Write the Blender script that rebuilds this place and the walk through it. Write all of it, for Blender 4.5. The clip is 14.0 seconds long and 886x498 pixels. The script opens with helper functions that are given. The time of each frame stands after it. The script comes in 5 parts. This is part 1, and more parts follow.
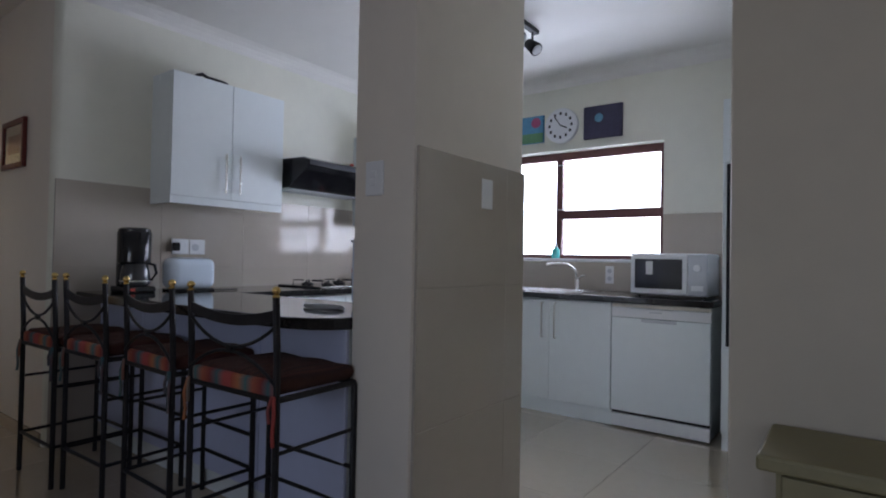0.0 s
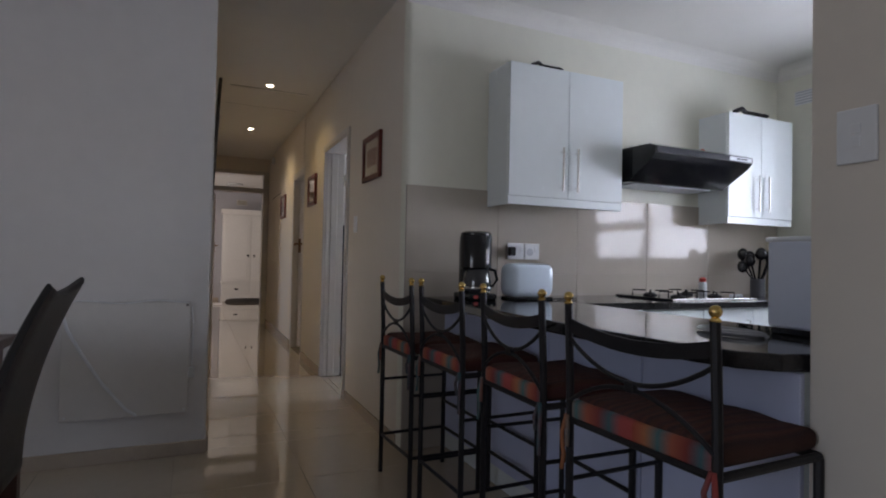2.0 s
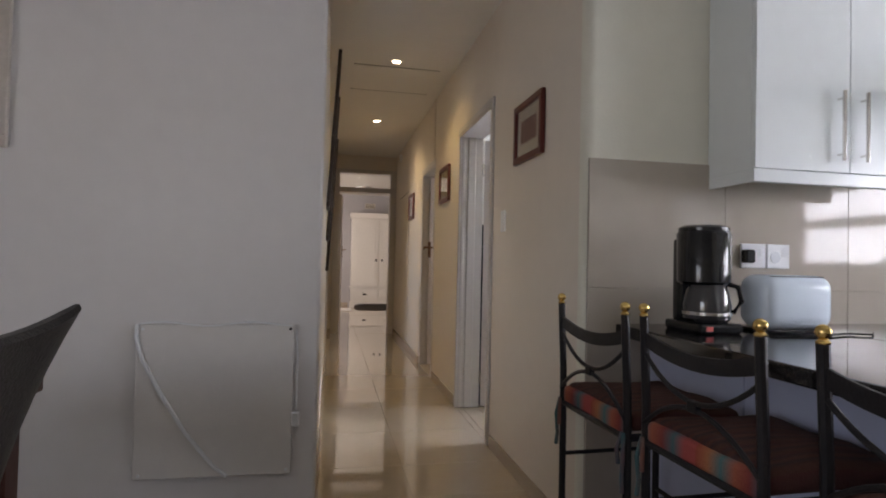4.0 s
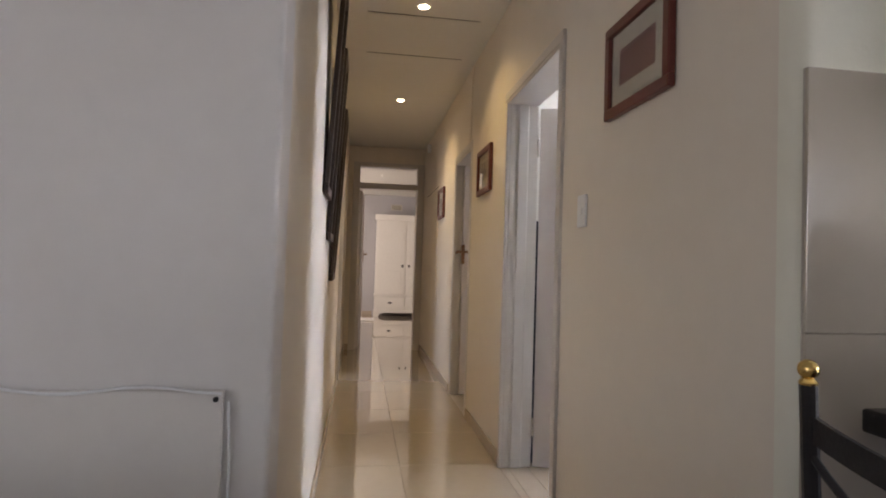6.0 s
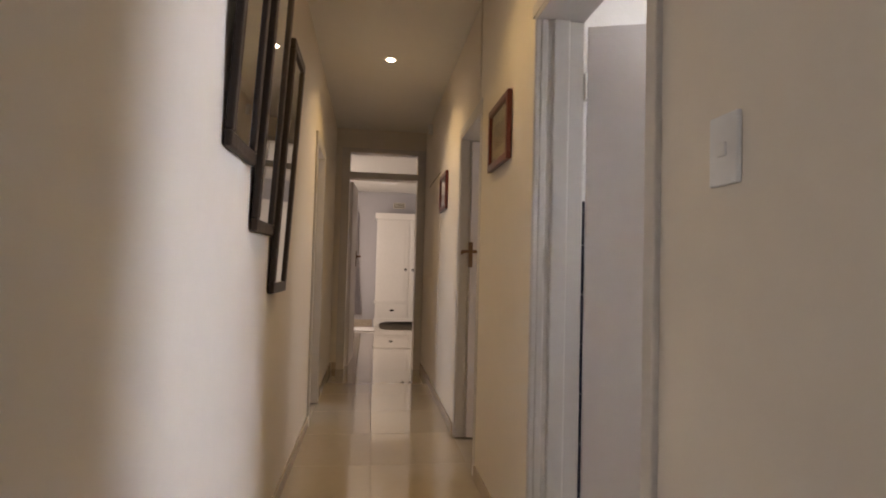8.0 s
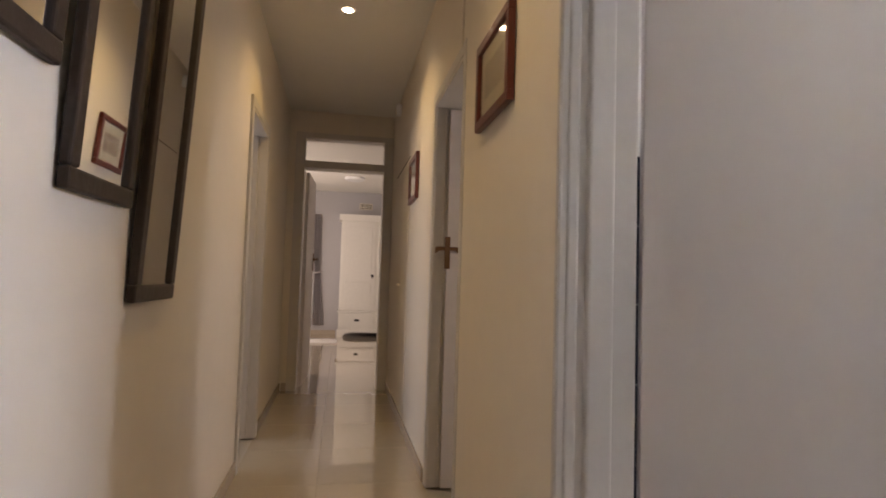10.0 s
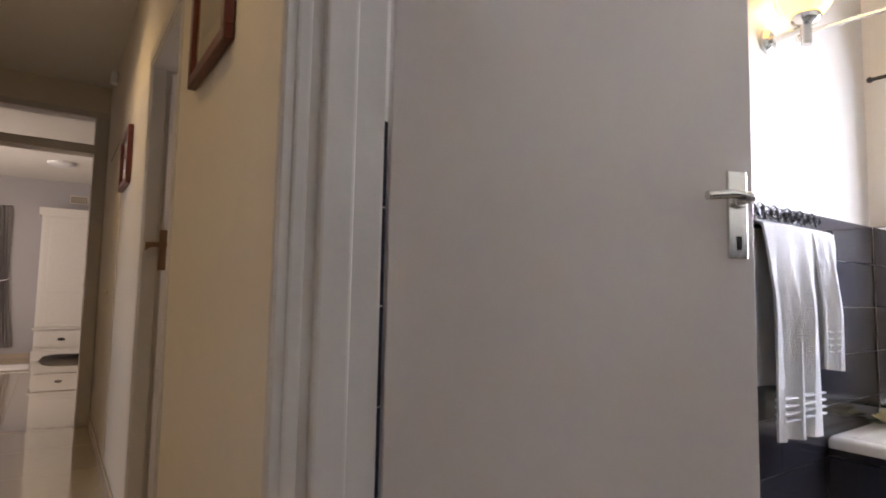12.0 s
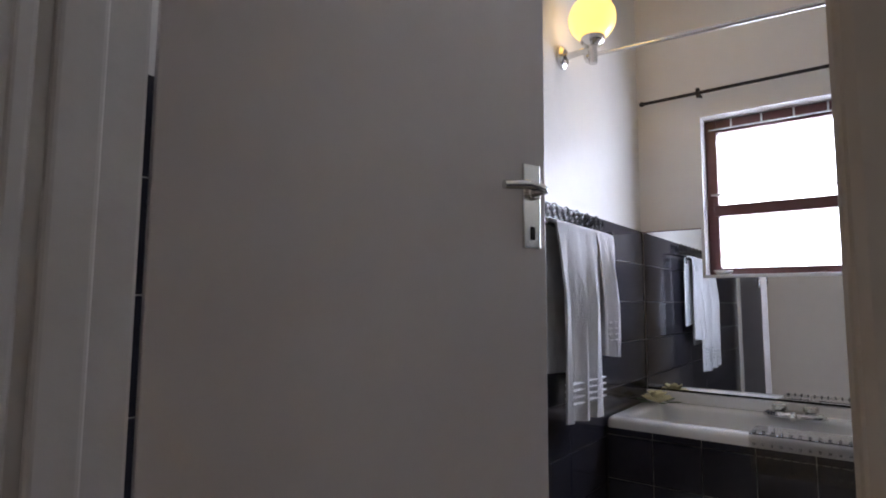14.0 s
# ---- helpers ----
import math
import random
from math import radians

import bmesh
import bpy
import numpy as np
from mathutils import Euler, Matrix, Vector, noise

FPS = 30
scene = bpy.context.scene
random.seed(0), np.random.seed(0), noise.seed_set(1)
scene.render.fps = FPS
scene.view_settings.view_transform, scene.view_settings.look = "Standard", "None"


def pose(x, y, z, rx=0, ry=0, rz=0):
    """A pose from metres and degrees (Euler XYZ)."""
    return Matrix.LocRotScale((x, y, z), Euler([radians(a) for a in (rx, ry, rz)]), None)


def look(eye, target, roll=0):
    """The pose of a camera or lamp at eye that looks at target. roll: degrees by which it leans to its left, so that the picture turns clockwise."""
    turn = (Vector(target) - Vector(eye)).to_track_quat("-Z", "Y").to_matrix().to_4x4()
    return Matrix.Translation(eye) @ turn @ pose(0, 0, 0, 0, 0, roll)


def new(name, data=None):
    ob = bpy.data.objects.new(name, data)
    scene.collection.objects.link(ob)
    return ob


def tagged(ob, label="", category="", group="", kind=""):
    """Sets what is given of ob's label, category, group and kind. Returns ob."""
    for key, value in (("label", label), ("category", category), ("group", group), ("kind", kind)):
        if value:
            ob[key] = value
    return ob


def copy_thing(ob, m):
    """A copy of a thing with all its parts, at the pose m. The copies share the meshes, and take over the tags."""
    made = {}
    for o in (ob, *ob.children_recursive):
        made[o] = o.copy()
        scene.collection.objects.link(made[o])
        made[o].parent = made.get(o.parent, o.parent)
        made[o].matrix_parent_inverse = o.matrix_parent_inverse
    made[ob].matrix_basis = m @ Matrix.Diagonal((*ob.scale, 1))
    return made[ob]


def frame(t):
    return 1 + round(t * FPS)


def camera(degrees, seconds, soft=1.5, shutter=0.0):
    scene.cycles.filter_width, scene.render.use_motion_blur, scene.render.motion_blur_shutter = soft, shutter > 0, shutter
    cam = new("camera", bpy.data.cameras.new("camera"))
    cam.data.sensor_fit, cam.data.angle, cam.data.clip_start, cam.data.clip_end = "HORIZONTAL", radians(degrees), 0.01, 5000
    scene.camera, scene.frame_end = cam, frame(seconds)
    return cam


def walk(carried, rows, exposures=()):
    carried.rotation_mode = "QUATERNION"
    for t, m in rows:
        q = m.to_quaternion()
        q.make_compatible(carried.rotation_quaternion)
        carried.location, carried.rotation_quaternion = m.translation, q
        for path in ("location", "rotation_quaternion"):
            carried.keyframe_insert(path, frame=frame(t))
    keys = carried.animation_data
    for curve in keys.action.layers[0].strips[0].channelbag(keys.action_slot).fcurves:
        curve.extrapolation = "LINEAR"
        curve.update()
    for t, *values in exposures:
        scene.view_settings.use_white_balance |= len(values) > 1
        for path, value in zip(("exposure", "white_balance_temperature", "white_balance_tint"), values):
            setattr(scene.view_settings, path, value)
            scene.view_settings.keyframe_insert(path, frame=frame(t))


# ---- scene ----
cam = camera(77.0, 14.0, soft=1.9)
PATH = [
    (0, (0.985, -0.187, 1.096), (-0.211, 1.416, 1.134), 1.1),
    (0.5, (0.88, -0.126, 1.079), (-0.551, 1.271, 1.115), 0.8),
    (1, (0.744, -0.097, 1.072), (-0.896, 1.048, 1.108), 0.9),
    (1.5, (0.523, -0.095, 1.074), (-1.24, 0.849, 1.115), 1.0),
    (2, (0.345, -0.087, 1.083), (-1.481, 0.729, 1.124), 1.2),
    (2.5, (0.116, -0.035, 1.108), (-1.758, 0.661, 1.148), 1.2),
    (3, (-0.129, -0.016, 1.103), (-2.053, 0.53, 1.141), 1.1),
    (3.5, (-0.4, -0.004, 1.101), (-2.348, 0.448, 1.142), 1.3),
    (4, (-0.645, 0.037, 1.097), (-2.605, 0.434, 1.143), 1.3),
    (4.2, (-0.735, 0.051, 1.105), (-2.698, 0.436, 1.149), 1.3),
    (6.5, (-1.982, 0.232, 1.114), (-3.962, 0.51, 1.181), 1.7),
    (7, (-2.247, 0.287, 1.116), (-4.228, 0.554, 1.184), 1.5),
    (7.5, (-2.534, 0.356, 1.123), (-4.516, 0.612, 1.196), 1.5),
    (10, (-3.621, 0.523, 1.089), (-5.585, 0.883, 1.195), 1.7),
    (10.5, (-3.738, 0.564, 1.08), (-5.674, 1.055, 1.194), 1.5),
    (11, (-3.84, 0.613, 1.082), (-5.721, 1.283, 1.204), 1.2),
    (11.5, (-3.893, 0.674, 1.079), (-5.669, 1.584, 1.216), 1.1),
    (12, (-3.908, 0.707, 1.067), (-5.544, 1.846, 1.225), 1.1),
    (12.5, (-3.921, 0.734, 1.054), (-5.434, 2.032, 1.217), 1.0),
    (13, (-3.928, 0.759, 1.041), (-5.306, 2.197, 1.218), 0.7),
    (13.5, (-3.929, 0.784, 1.036), (-5.212, 2.306, 1.222), 0.4),
    (14, (-3.931, 0.804, 1.032), (-5.139, 2.387, 1.223), 0.3),
]
walk(cam, [(t, look(eye, target, roll)) for t, eye, target, roll in PATH],
     [(0.0, -0.05, 6300, 21), (1.0, -0.25, 6450, 21), (2.0, 0.08, 6600, 21), (3.0, 0.64, 6950, 22), (4.0, 0.75, 7150, 22), (6.5, 1.02, 7350, 23), (7.5, 0.9, 7550, 24), (10.0, 0.83, 7700, 25), (11.0, 0.87, 7600, 25), (12.0, 0.57, 7450, 25), (13.0, 0.05, 7100, 25), (14.0, -0.52, 6900, 25)])

# ---- world and lights ----
world = bpy.data.worlds.new("sky")
scene.world = world
world.use_nodes = True
_n = world.node_tree.nodes
_sky = _n.new("ShaderNodeTexSky")
_sky.sky_type, _sky.sun_disc = "NISHITA", False
_sky.sun_elevation, _sky.sun_rotation = radians(50), radians(120)
world.node_tree.links.new(_sky.outputs[0], _n["Background"].inputs[0])
_n["Background"].inputs[1].default_value = 0.15


def area(name, place, target, sx, sy, watts, colour):
    data = bpy.data.lights.new(name, "AREA")
    data.shape, data.size, data.size_y, data.energy, data.color = "RECTANGLE", sx, sy, watts, colour
    ob = new(name, data)
    ob.matrix_world = look(place, target)
    return ob


BATH_LAMP = (-4.71, 2.75, 2.105)
DAY = (0.71, 0.84, 1.0)
WARM = (1.0, 0.76, 0.31)
area("daylight_kitchen", (-1.08, 4.40, 1.58), (-1.08, 0.0, 1.58), 1.76, 0.92, 38, DAY)
area("daylight_bathroom", (-4.08, 3.86, 1.56), (-4.08, 0.0, 1.56), 0.90, 0.75, 40, (0.62, 0.79, 1.0))
area("daylight_living", (1.2, -4.08, 1.55), (1.2, 0.0, 1.55), 2.4, 1.3, 23, DAY)
area("daylight_bedroom", (-11.6, -1.58, 1.5), (-11.6, 2.0, 1.5), 1.8, 1.2, 26, (1.0, 0.93, 0.82))
area("daylight_third_room", (-7.6, -2.36, 1.5), (-7.6, 0.0, 1.4), 1.9, 1.2, 20, DAY)
area("daylight_second_room", (-6.25, 3.26, 1.5), (-6.25, 1.0, 1.4), 1.4, 1.2, 1.2, DAY)


def downlight_lamp(x, y, watts):
    data = bpy.data.lights.new("downlight_lamp", "SPOT")
    data.energy, data.color, data.spot_size, data.spot_blend, data.shadow_soft_size = watts, WARM, radians(132), 0.9, 0.03
    ob = new("downlight_lamp", data)
    ob.matrix_world = look((x, y, 2.63), (x, y + 0.001, 0))


downlight_lamp(-4.97, 0.51, 9)
downlight_lamp(-6.89, 0.51, 12.5)

data = bpy.data.lights.new("globe_lamp", "POINT")
data.energy, data.color, data.shadow_soft_size = 26, (1.0, 0.66, 0.2), 0.095
new("globe_lamp", data).location = (BATH_LAMP[0], BATH_LAMP[1], BATH_LAMP[2])

# ---- materials ----
def mat(name, colour, rough=0.5, metal=0.0, vary=0.06, scale=6.0, bump=0.0, bscale=60.0, island=0.0, coat=0.0, coat_rough=0.05, emit=None, stretch=(1, 1, 1), wear=0.0):
    m = bpy.data.materials.new(name)
    m.use_nodes = True
    nt = m.node_tree
    b = nt.nodes["Principled BSDF"]
    b.inputs["Roughness"].default_value, b.inputs["Metallic"].default_value = rough, metal
    b.inputs["Base Color"].default_value = (*colour, 1)
    if coat:
        b.inputs["Coat Weight"].default_value, b.inputs["Coat Roughness"].default_value = coat, coat_rough
    tc = nt.nodes.new("ShaderNodeTexCoord")
    mp = nt.nodes.new("ShaderNodeMapping")
    mp.inputs["Scale"].default_value = stretch
    nt.links.new(tc.outputs["Object"], mp.inputs[0])
    if vary:
        big, fine = nt.nodes.new("ShaderNodeTexNoise"), nt.nodes.new("ShaderNodeTexNoise")
        for nz, sc, de in ((big, scale * 0.25, 3), (fine, scale * 4, 6)):
            nz.inputs["Scale"].default_value, nz.inputs["Detail"].default_value = sc, de
            nt.links.new(mp.outputs[0], nz.inputs[0])
        add = nt.nodes.new("ShaderNodeMath")
        add.operation = "ADD"
        nt.links.new(big.outputs[0], add.inputs[0])
        nt.links.new(fine.outputs[0], add.inputs[1])
        last = add.outputs[0]
        if island:
            info = nt.nodes.new("ShaderNodeObjectInfo")
            mul = nt.nodes.new("ShaderNodeMath")
            mul.operation, mul.inputs[1].default_value = "MULTIPLY_ADD", island
            nt.links.new(info.outputs["Random"], mul.inputs[0])
            nt.links.new(last, mul.inputs[2])
            last = mul.outputs[0]
        rng = nt.nodes.new("ShaderNodeMapRange")
        rng.inputs[1].default_value, rng.inputs[2].default_value = 0.6, 1.4 + island
        nt.links.new(last, rng.inputs[0])
        ramp = nt.nodes.new("ShaderNodeMix")
        ramp.data_type = "RGBA"
        ramp.inputs[6].default_value = (*[c * (1 - vary) for c in colour], 1)
        ramp.inputs[7].default_value = (*[min(1, c * (1 + vary)) for c in colour], 1)
        nt.links.new(rng.outputs[0], ramp.inputs[0])
        nt.links.new(ramp.outputs[2], b.inputs["Base Color"])
        rr = nt.nodes.new("ShaderNodeMapRange")
        rr.inputs[3].default_value, rr.inputs[4].default_value = max(0.02, rough * (0.8 - wear)), min(1, rough * (1.2 + wear))
        nt.links.new(fine.outputs[0], rr.inputs[0])
        nt.links.new(rr.outputs[0], b.inputs["Roughness"])
    if bump:
        bn, bp = nt.nodes.new("ShaderNodeTexNoise"), nt.nodes.new("ShaderNodeBump")
        bn.inputs["Scale"].default_value, bn.inputs["Detail"].default_value = bscale, 4
        bp.inputs["Strength"].default_value, bp.inputs["Distance"].default_value = bump, 0.01
        nt.links.new(mp.outputs[0], bn.inputs[0])
        nt.links.new(bn.outputs[0], bp.inputs["Height"])
        nt.links.new(bp.outputs[0], b.inputs["Normal"])
    if emit:
        b.inputs["Emission Color"].default_value, b.inputs["Emission Strength"].default_value = (*emit[:3], 1), emit[3]
    return m


def banded(name, colours, scale, rough=0.9):
    """Woven cloth with bands of several colours."""
    m = mat(name, colours[0], rough, bump=0.5, bscale=220)
    nt = m.node_tree
    tc, wv, cr = nt.nodes.new("ShaderNodeTexCoord"), nt.nodes.new("ShaderNodeTexWave"), nt.nodes.new("ShaderNodeValToRGB")
    wv.inputs["Scale"].default_value, wv.inputs["Distortion"].default_value, wv.inputs["Detail"].default_value = scale, 1.2, 2
    wv.wave_profile = "SAW"
    nt.links.new(tc.outputs["Object"], wv.inputs[0])
    nt.links.new(wv.outputs[1], cr.inputs[0])
    while len(cr.color_ramp.elements) < len(colours):
        cr.color_ramp.elements.new(0.5)
    for i, c in enumerate(colours):
        e = cr.color_ramp.elements[i]
        e.position, e.color = i / len(colours), (*c, 1)
    nt.links.new(cr.outputs[0], nt.nodes["Principled BSDF"].inputs["Base Color"])
    return m


PAINT = mat("cream_wall_paint", (0.755, 0.69, 0.605), 0.75, vary=0.03, scale=3, bump=0.045, bscale=90)
# cream wall paint with the entry side's brown shade put into the colour
EPAINT_SHADED = mat("shaded_entry_wall_paint", (0.62, 0.56, 0.46), 0.7, vary=0.04, scale=3, bump=0.045, bscale=90)
# cream paint greyed: the cool daylight on the dining wall is painted in
DPAINT_DAYLIT = mat("daylit_dining_wall_paint", (0.70, 0.675, 0.66), 0.75, vary=0.03, scale=3, bump=0.045, bscale=90)
KPAINT = mat("kitchen_wall_paint", (0.775, 0.765, 0.665), 0.7, vary=0.03, scale=3, bump=0.1, bscale=90)
WPAINT = mat("bathroom_wall_paint", (0.80, 0.78, 0.74), 0.42, vary=0.03, scale=3, bump=0.08, bscale=90)
GPAINT = mat("grey_wall_paint", (0.45, 0.44, 0.46), 0.6, vary=0.03, scale=3, bump=0.1, bscale=90)
CEIL = mat("ceiling_paint", (0.78, 0.76, 0.72), 0.7, vary=0.025, scale=2, bump=0.1, bscale=70)
FLOOR = mat("polished_porcelain", (0.51, 0.43, 0.33), 0.03, coat=1.0, coat_rough=0.015, vary=0.05, scale=4, island=0.25, bump=0.004, bscale=5, wear=0.3)
GROUT = mat("floor_grout", (0.31, 0.255, 0.19), 0.6, vary=0.1, scale=20)
SKIRT = mat("skirting_tile", (0.47, 0.39, 0.31), 0.2, vary=0.06, scale=6)
KTILE = mat("beige_wall_tile", (0.47, 0.415, 0.35), 0.07, vary=0.03, scale=3, island=0.1, bump=0.006, bscale=4)
KGROUT = mat("wall_grout", (0.44, 0.40, 0.35), 0.8, vary=0.05)
BTILE = mat("black_wall_tile", (0.034, 0.033, 0.045), 0.14, vary=0.15, scale=8, island=0.3, bump=0.01, bscale=6)
BGROUT = mat("pale_grout", (0.55, 0.54, 0.52), 0.8, vary=0.08, scale=30)
WHITE = mat("white_melamine", (0.79, 0.84, 0.845), 0.25, vary=0.02, scale=4)
DOORW = mat("white_door_paint", (0.655, 0.605, 0.59), 0.42, vary=0.025, scale=5, bump=0.05, bscale=60)
FRAMEW = mat("white_frame_enamel", (0.60, 0.565, 0.535), 0.35, vary=0.04, scale=6, bump=0.05, bscale=40)
GRANITE = mat("black_granite", (0.018, 0.017, 0.018), 0.07, vary=0.5, scale=40)
CHROME = mat("brushed_chrome", (0.68, 0.67, 0.65), 0.22, 1.0, vary=0.05, scale=30)
BRASS = mat("polished_brass", (0.72, 0.50, 0.18), 0.2, 1.0, vary=0.1, scale=30)
BRONZE = mat("aged_bronze", (0.19, 0.10, 0.05), 0.4, 0.8, vary=0.2, scale=30)
IRON = mat("black_wrought_iron", (0.022, 0.02, 0.022), 0.45, 0.4, vary=0.3, scale=30, bump=0.15, bscale=150)
CLOTH = banded("red_woven_cloth", [(0.075, 0.016, 0.012), (0.045, 0.014, 0.012), (0.095, 0.028, 0.016), (0.035, 0.012, 0.012), (0.07, 0.022, 0.012)], 5)
TRIM = banded("patterned_edge_cloth", [(0.34, 0.06, 0.035), (0.42, 0.15, 0.06), (0.06, 0.16, 0.17), (0.38, 0.10, 0.05), (0.22, 0.035, 0.03), (0.05, 0.13, 0.15), (0.40, 0.07, 0.06)], 1.1)
MAHOG = mat("mahogany_frame", (0.125, 0.024, 0.020), 0.32, vary=0.25, scale=10, bump=0.1, stretch=(1, 1, 6))
BLACKF = mat("dark_moulded_frame", (0.028, 0.016, 0.012), 0.5, vary=0.25, scale=14, bump=0.1)
MOUNT = mat("ivory_mount_card", (0.72, 0.66, 0.55), 0.8, vary=0.03)
PRINT = mat("faded_print", (0.36, 0.29, 0.23), 0.7, vary=0.65, scale=22)
RED_PRINT = mat("red_print", (0.30, 0.13, 0.13), 0.7, vary=0.6, scale=26)
MIRROR = mat("mirror_glass", (0.86, 0.88, 0.88), 0.015, 1.0, vary=0)
WINWOOD = mat("red_brown_window_wood", (0.14, 0.052, 0.05), 0.35, vary=0.2, scale=8, bump=0.08)
LEATHER = mat("black_leather", (0.012, 0.011, 0.012), 0.45, vary=0.2, scale=20, bump=0.25, bscale=180)
DWOOD = mat("dark_red_wood", (0.06, 0.018, 0.013), 0.35, vary=0.25, scale=10, bump=0.08)
BPLAST = mat("black_plastic", (0.015, 0.015, 0.016), 0.2, vary=0.1, scale=20)
WPLAST = mat("white_plastic", (0.78, 0.79, 0.80), 0.3, vary=0.02, scale=10)
GLOSSB = mat("glossy_black_plastic", (0.012, 0.012, 0.014), 0.14, vary=0.02)
SILVER = mat("silver_plastic", (0.52, 0.54, 0.57), 0.35, 0.2, vary=0.03)
ENAMEL = mat("white_bath_enamel", (0.82, 0.82, 0.80), 0.12, vary=0.015, scale=3)
TOWEL = mat("white_terry_towel", (0.80, 0.80, 0.82), 0.95, vary=0.05, scale=30, bump=0.8, bscale=260)
LINEN = mat("pale_curtain", (0.70, 0.66, 0.68), 0.9, vary=0.06, scale=20, bump=0.3, bscale=200)
RUG = mat("white_shaggy_mat", (0.82, 0.80, 0.78), 0.95, vary=0.08, scale=40, bump=0.8, bscale=160)
PETAL = mat("cream_petal", (0.80, 0.74, 0.45), 0.6, vary=0.15, scale=30)
LEAFM = mat("green_leaf", (0.06, 0.12, 0.05), 0.5, vary=0.3, scale=30)
GLOBE = mat("lit_amber_globe", (0.9, 0.75, 0.3), 0.25, vary=0, emit=(1.0, 0.67, 0.16, 2.2))
BULB = mat("lit_bulb", (1, 1, 1), 0.5, vary=0, emit=(1.0, 0.86, 0.6, 30))
TEAL = mat("teal_bottle", (0.05, 0.50, 0.47), 0.3, vary=0.05)
REDP = mat("red_plastic", (0.5, 0.04, 0.03), 0.4, vary=0.05)
WARDW = mat("white_wardrobe_paint", (0.76, 0.74, 0.70), 0.4, vary=0.04, scale=6, bump=0.05)
GLASS = bpy.data.materials.new("clear_glass")
GLASS.use_nodes = True
_b = GLASS.node_tree.nodes["Principled BSDF"]
_b.inputs["Transmission Weight"].default_value, _b.inputs["Roughness"].default_value, _b.inputs["IOR"].default_value = 1.0, 0.0, 1.45
SMOKED = mat("smoked_jug_glass", (0.045, 0.045, 0.05), 0.04, vary=0.05, coat=0.6)
DARKGL = mat("dark_glass", (0.02, 0.02, 0.024), 0.08, vary=0.05)


# ---- builders ----
def part(name, bm, material, parent=None, label="", smooth=False):
    me = bpy.data.meshes.new(name)
    bm.to_mesh(me)
    bm.free()
    me.materials.append(material)
    if smooth:
        for p in me.polygons:
            p.use_smooth = True
        me.set_sharp_from_angle(angle=radians(40))
    ob = new(name, me)
    if parent:
        ob.parent = parent
    if label:
        ob["label"] = label
    return ob


def thing(name, m, label, category, group="", kind=""):
    ob = new(name)
    ob.empty_display_size = 0.1
    ob.matrix_world = m
    return tagged(ob, label, category, group, kind)


def box(x0, x1, y0, y1, z0, z1, bevel=0.0, bm=None, seg=2, m=None):
    own = bmesh.new()
    bmesh.ops.create_cube(own, size=1, matrix=Matrix.LocRotScale(((x0 + x1) / 2, (y0 + y1) / 2, (z0 + z1) / 2), None, (abs(x1 - x0), abs(y1 - y0), abs(z1 - z0))))
    if bevel:
        bmesh.ops.bevel(own, geom=own.edges[:], offset=bevel, segments=seg, affect="EDGES", profile=0.5)
    if m:
        own.transform(m)
    return join(own, bm)


def join(own, bm):
    if bm is None:
        return own
    me = bpy.data.meshes.new("joined")
    own.to_mesh(me)
    own.free()
    bm.from_mesh(me)
    bpy.data.meshes.remove(me)
    return bm


def cyl(a, b, r, r2=None, n=16, bm=None, bevel=0.0):
    a, b = Vector(a), Vector(b)
    own = bmesh.new()
    m = Matrix.Translation((a + b) / 2) @ (b - a).to_track_quat("Z", "Y").to_matrix().to_4x4()
    bmesh.ops.create_cone(own, cap_ends=True, segments=n, radius1=r, radius2=r if r2 is None else r2, depth=(b - a).length, matrix=m)
    if bevel:
        bmesh.ops.bevel(own, geom=[e for e in own.edges if len(e.link_faces) == 2 and e.calc_face_angle(0) > 1], offset=bevel, segments=2, affect="EDGES", profile=0.5)
    return join(own, bm)


def ball(c, r, bm=None, sc=(1, 1, 1), n=16):
    own = bmesh.new()
    bmesh.ops.create_uvsphere(own, u_segments=n, v_segments=n // 2 + 2, radius=r, matrix=Matrix.LocRotScale(c, None, sc))
    return join(own, bm)


def tube(points, r, bm=None, n=8, flat=1.0):
    """A rod along a line of points."""
    own = bmesh.new()
    pts = [Vector(p) for p in points]
    rings = []
    for i, p in enumerate(pts):
        d = (pts[min(i + 1, len(pts) - 1)] - pts[max(i - 1, 0)]).normalized()
        up = Vector((0, 0, 1)) if abs(d.z) < 0.9 else Vector((0, 1, 0))
        u = d.cross(up).normalized()
        v = u.cross(d)
        rings.append([own.verts.new(p + u * math.cos(a) * r * flat + v * math.sin(a) * r) for a in [2 * math.pi * k / n for k in range(n)]])
    for a, b in zip(rings, rings[1:]):
        for k in range(n):
            own.faces.new((a[k], a[(k + 1) % n], b[(k + 1) % n], b[k]))
    own.faces.new(rings[0][::-1])
    own.faces.new(rings[-1])
    bmesh.ops.recalc_face_normals(own, faces=own.faces[:])
    return join(own, bm)


def lathe(profile, n=24, bm=None, c=(0, 0, 0)):
    own = bmesh.new()
    rings = [[own.verts.new((c[0] + r * math.cos(2 * math.pi * k / n), c[1] + r * math.sin(2 * math.pi * k / n), c[2] + z)) for k in range(n)] for r, z in profile]
    for a, b in zip(rings, rings[1:]):
        for k in range(n):
            own.faces.new((a[k], a[(k + 1) % n], b[(k + 1) % n], b[k]))
    own.faces.new(rings[0][::-1])
    own.faces.new(rings[-1])
    bmesh.ops.recalc_face_normals(own, faces=own.faces[:])
    return join(own, bm)


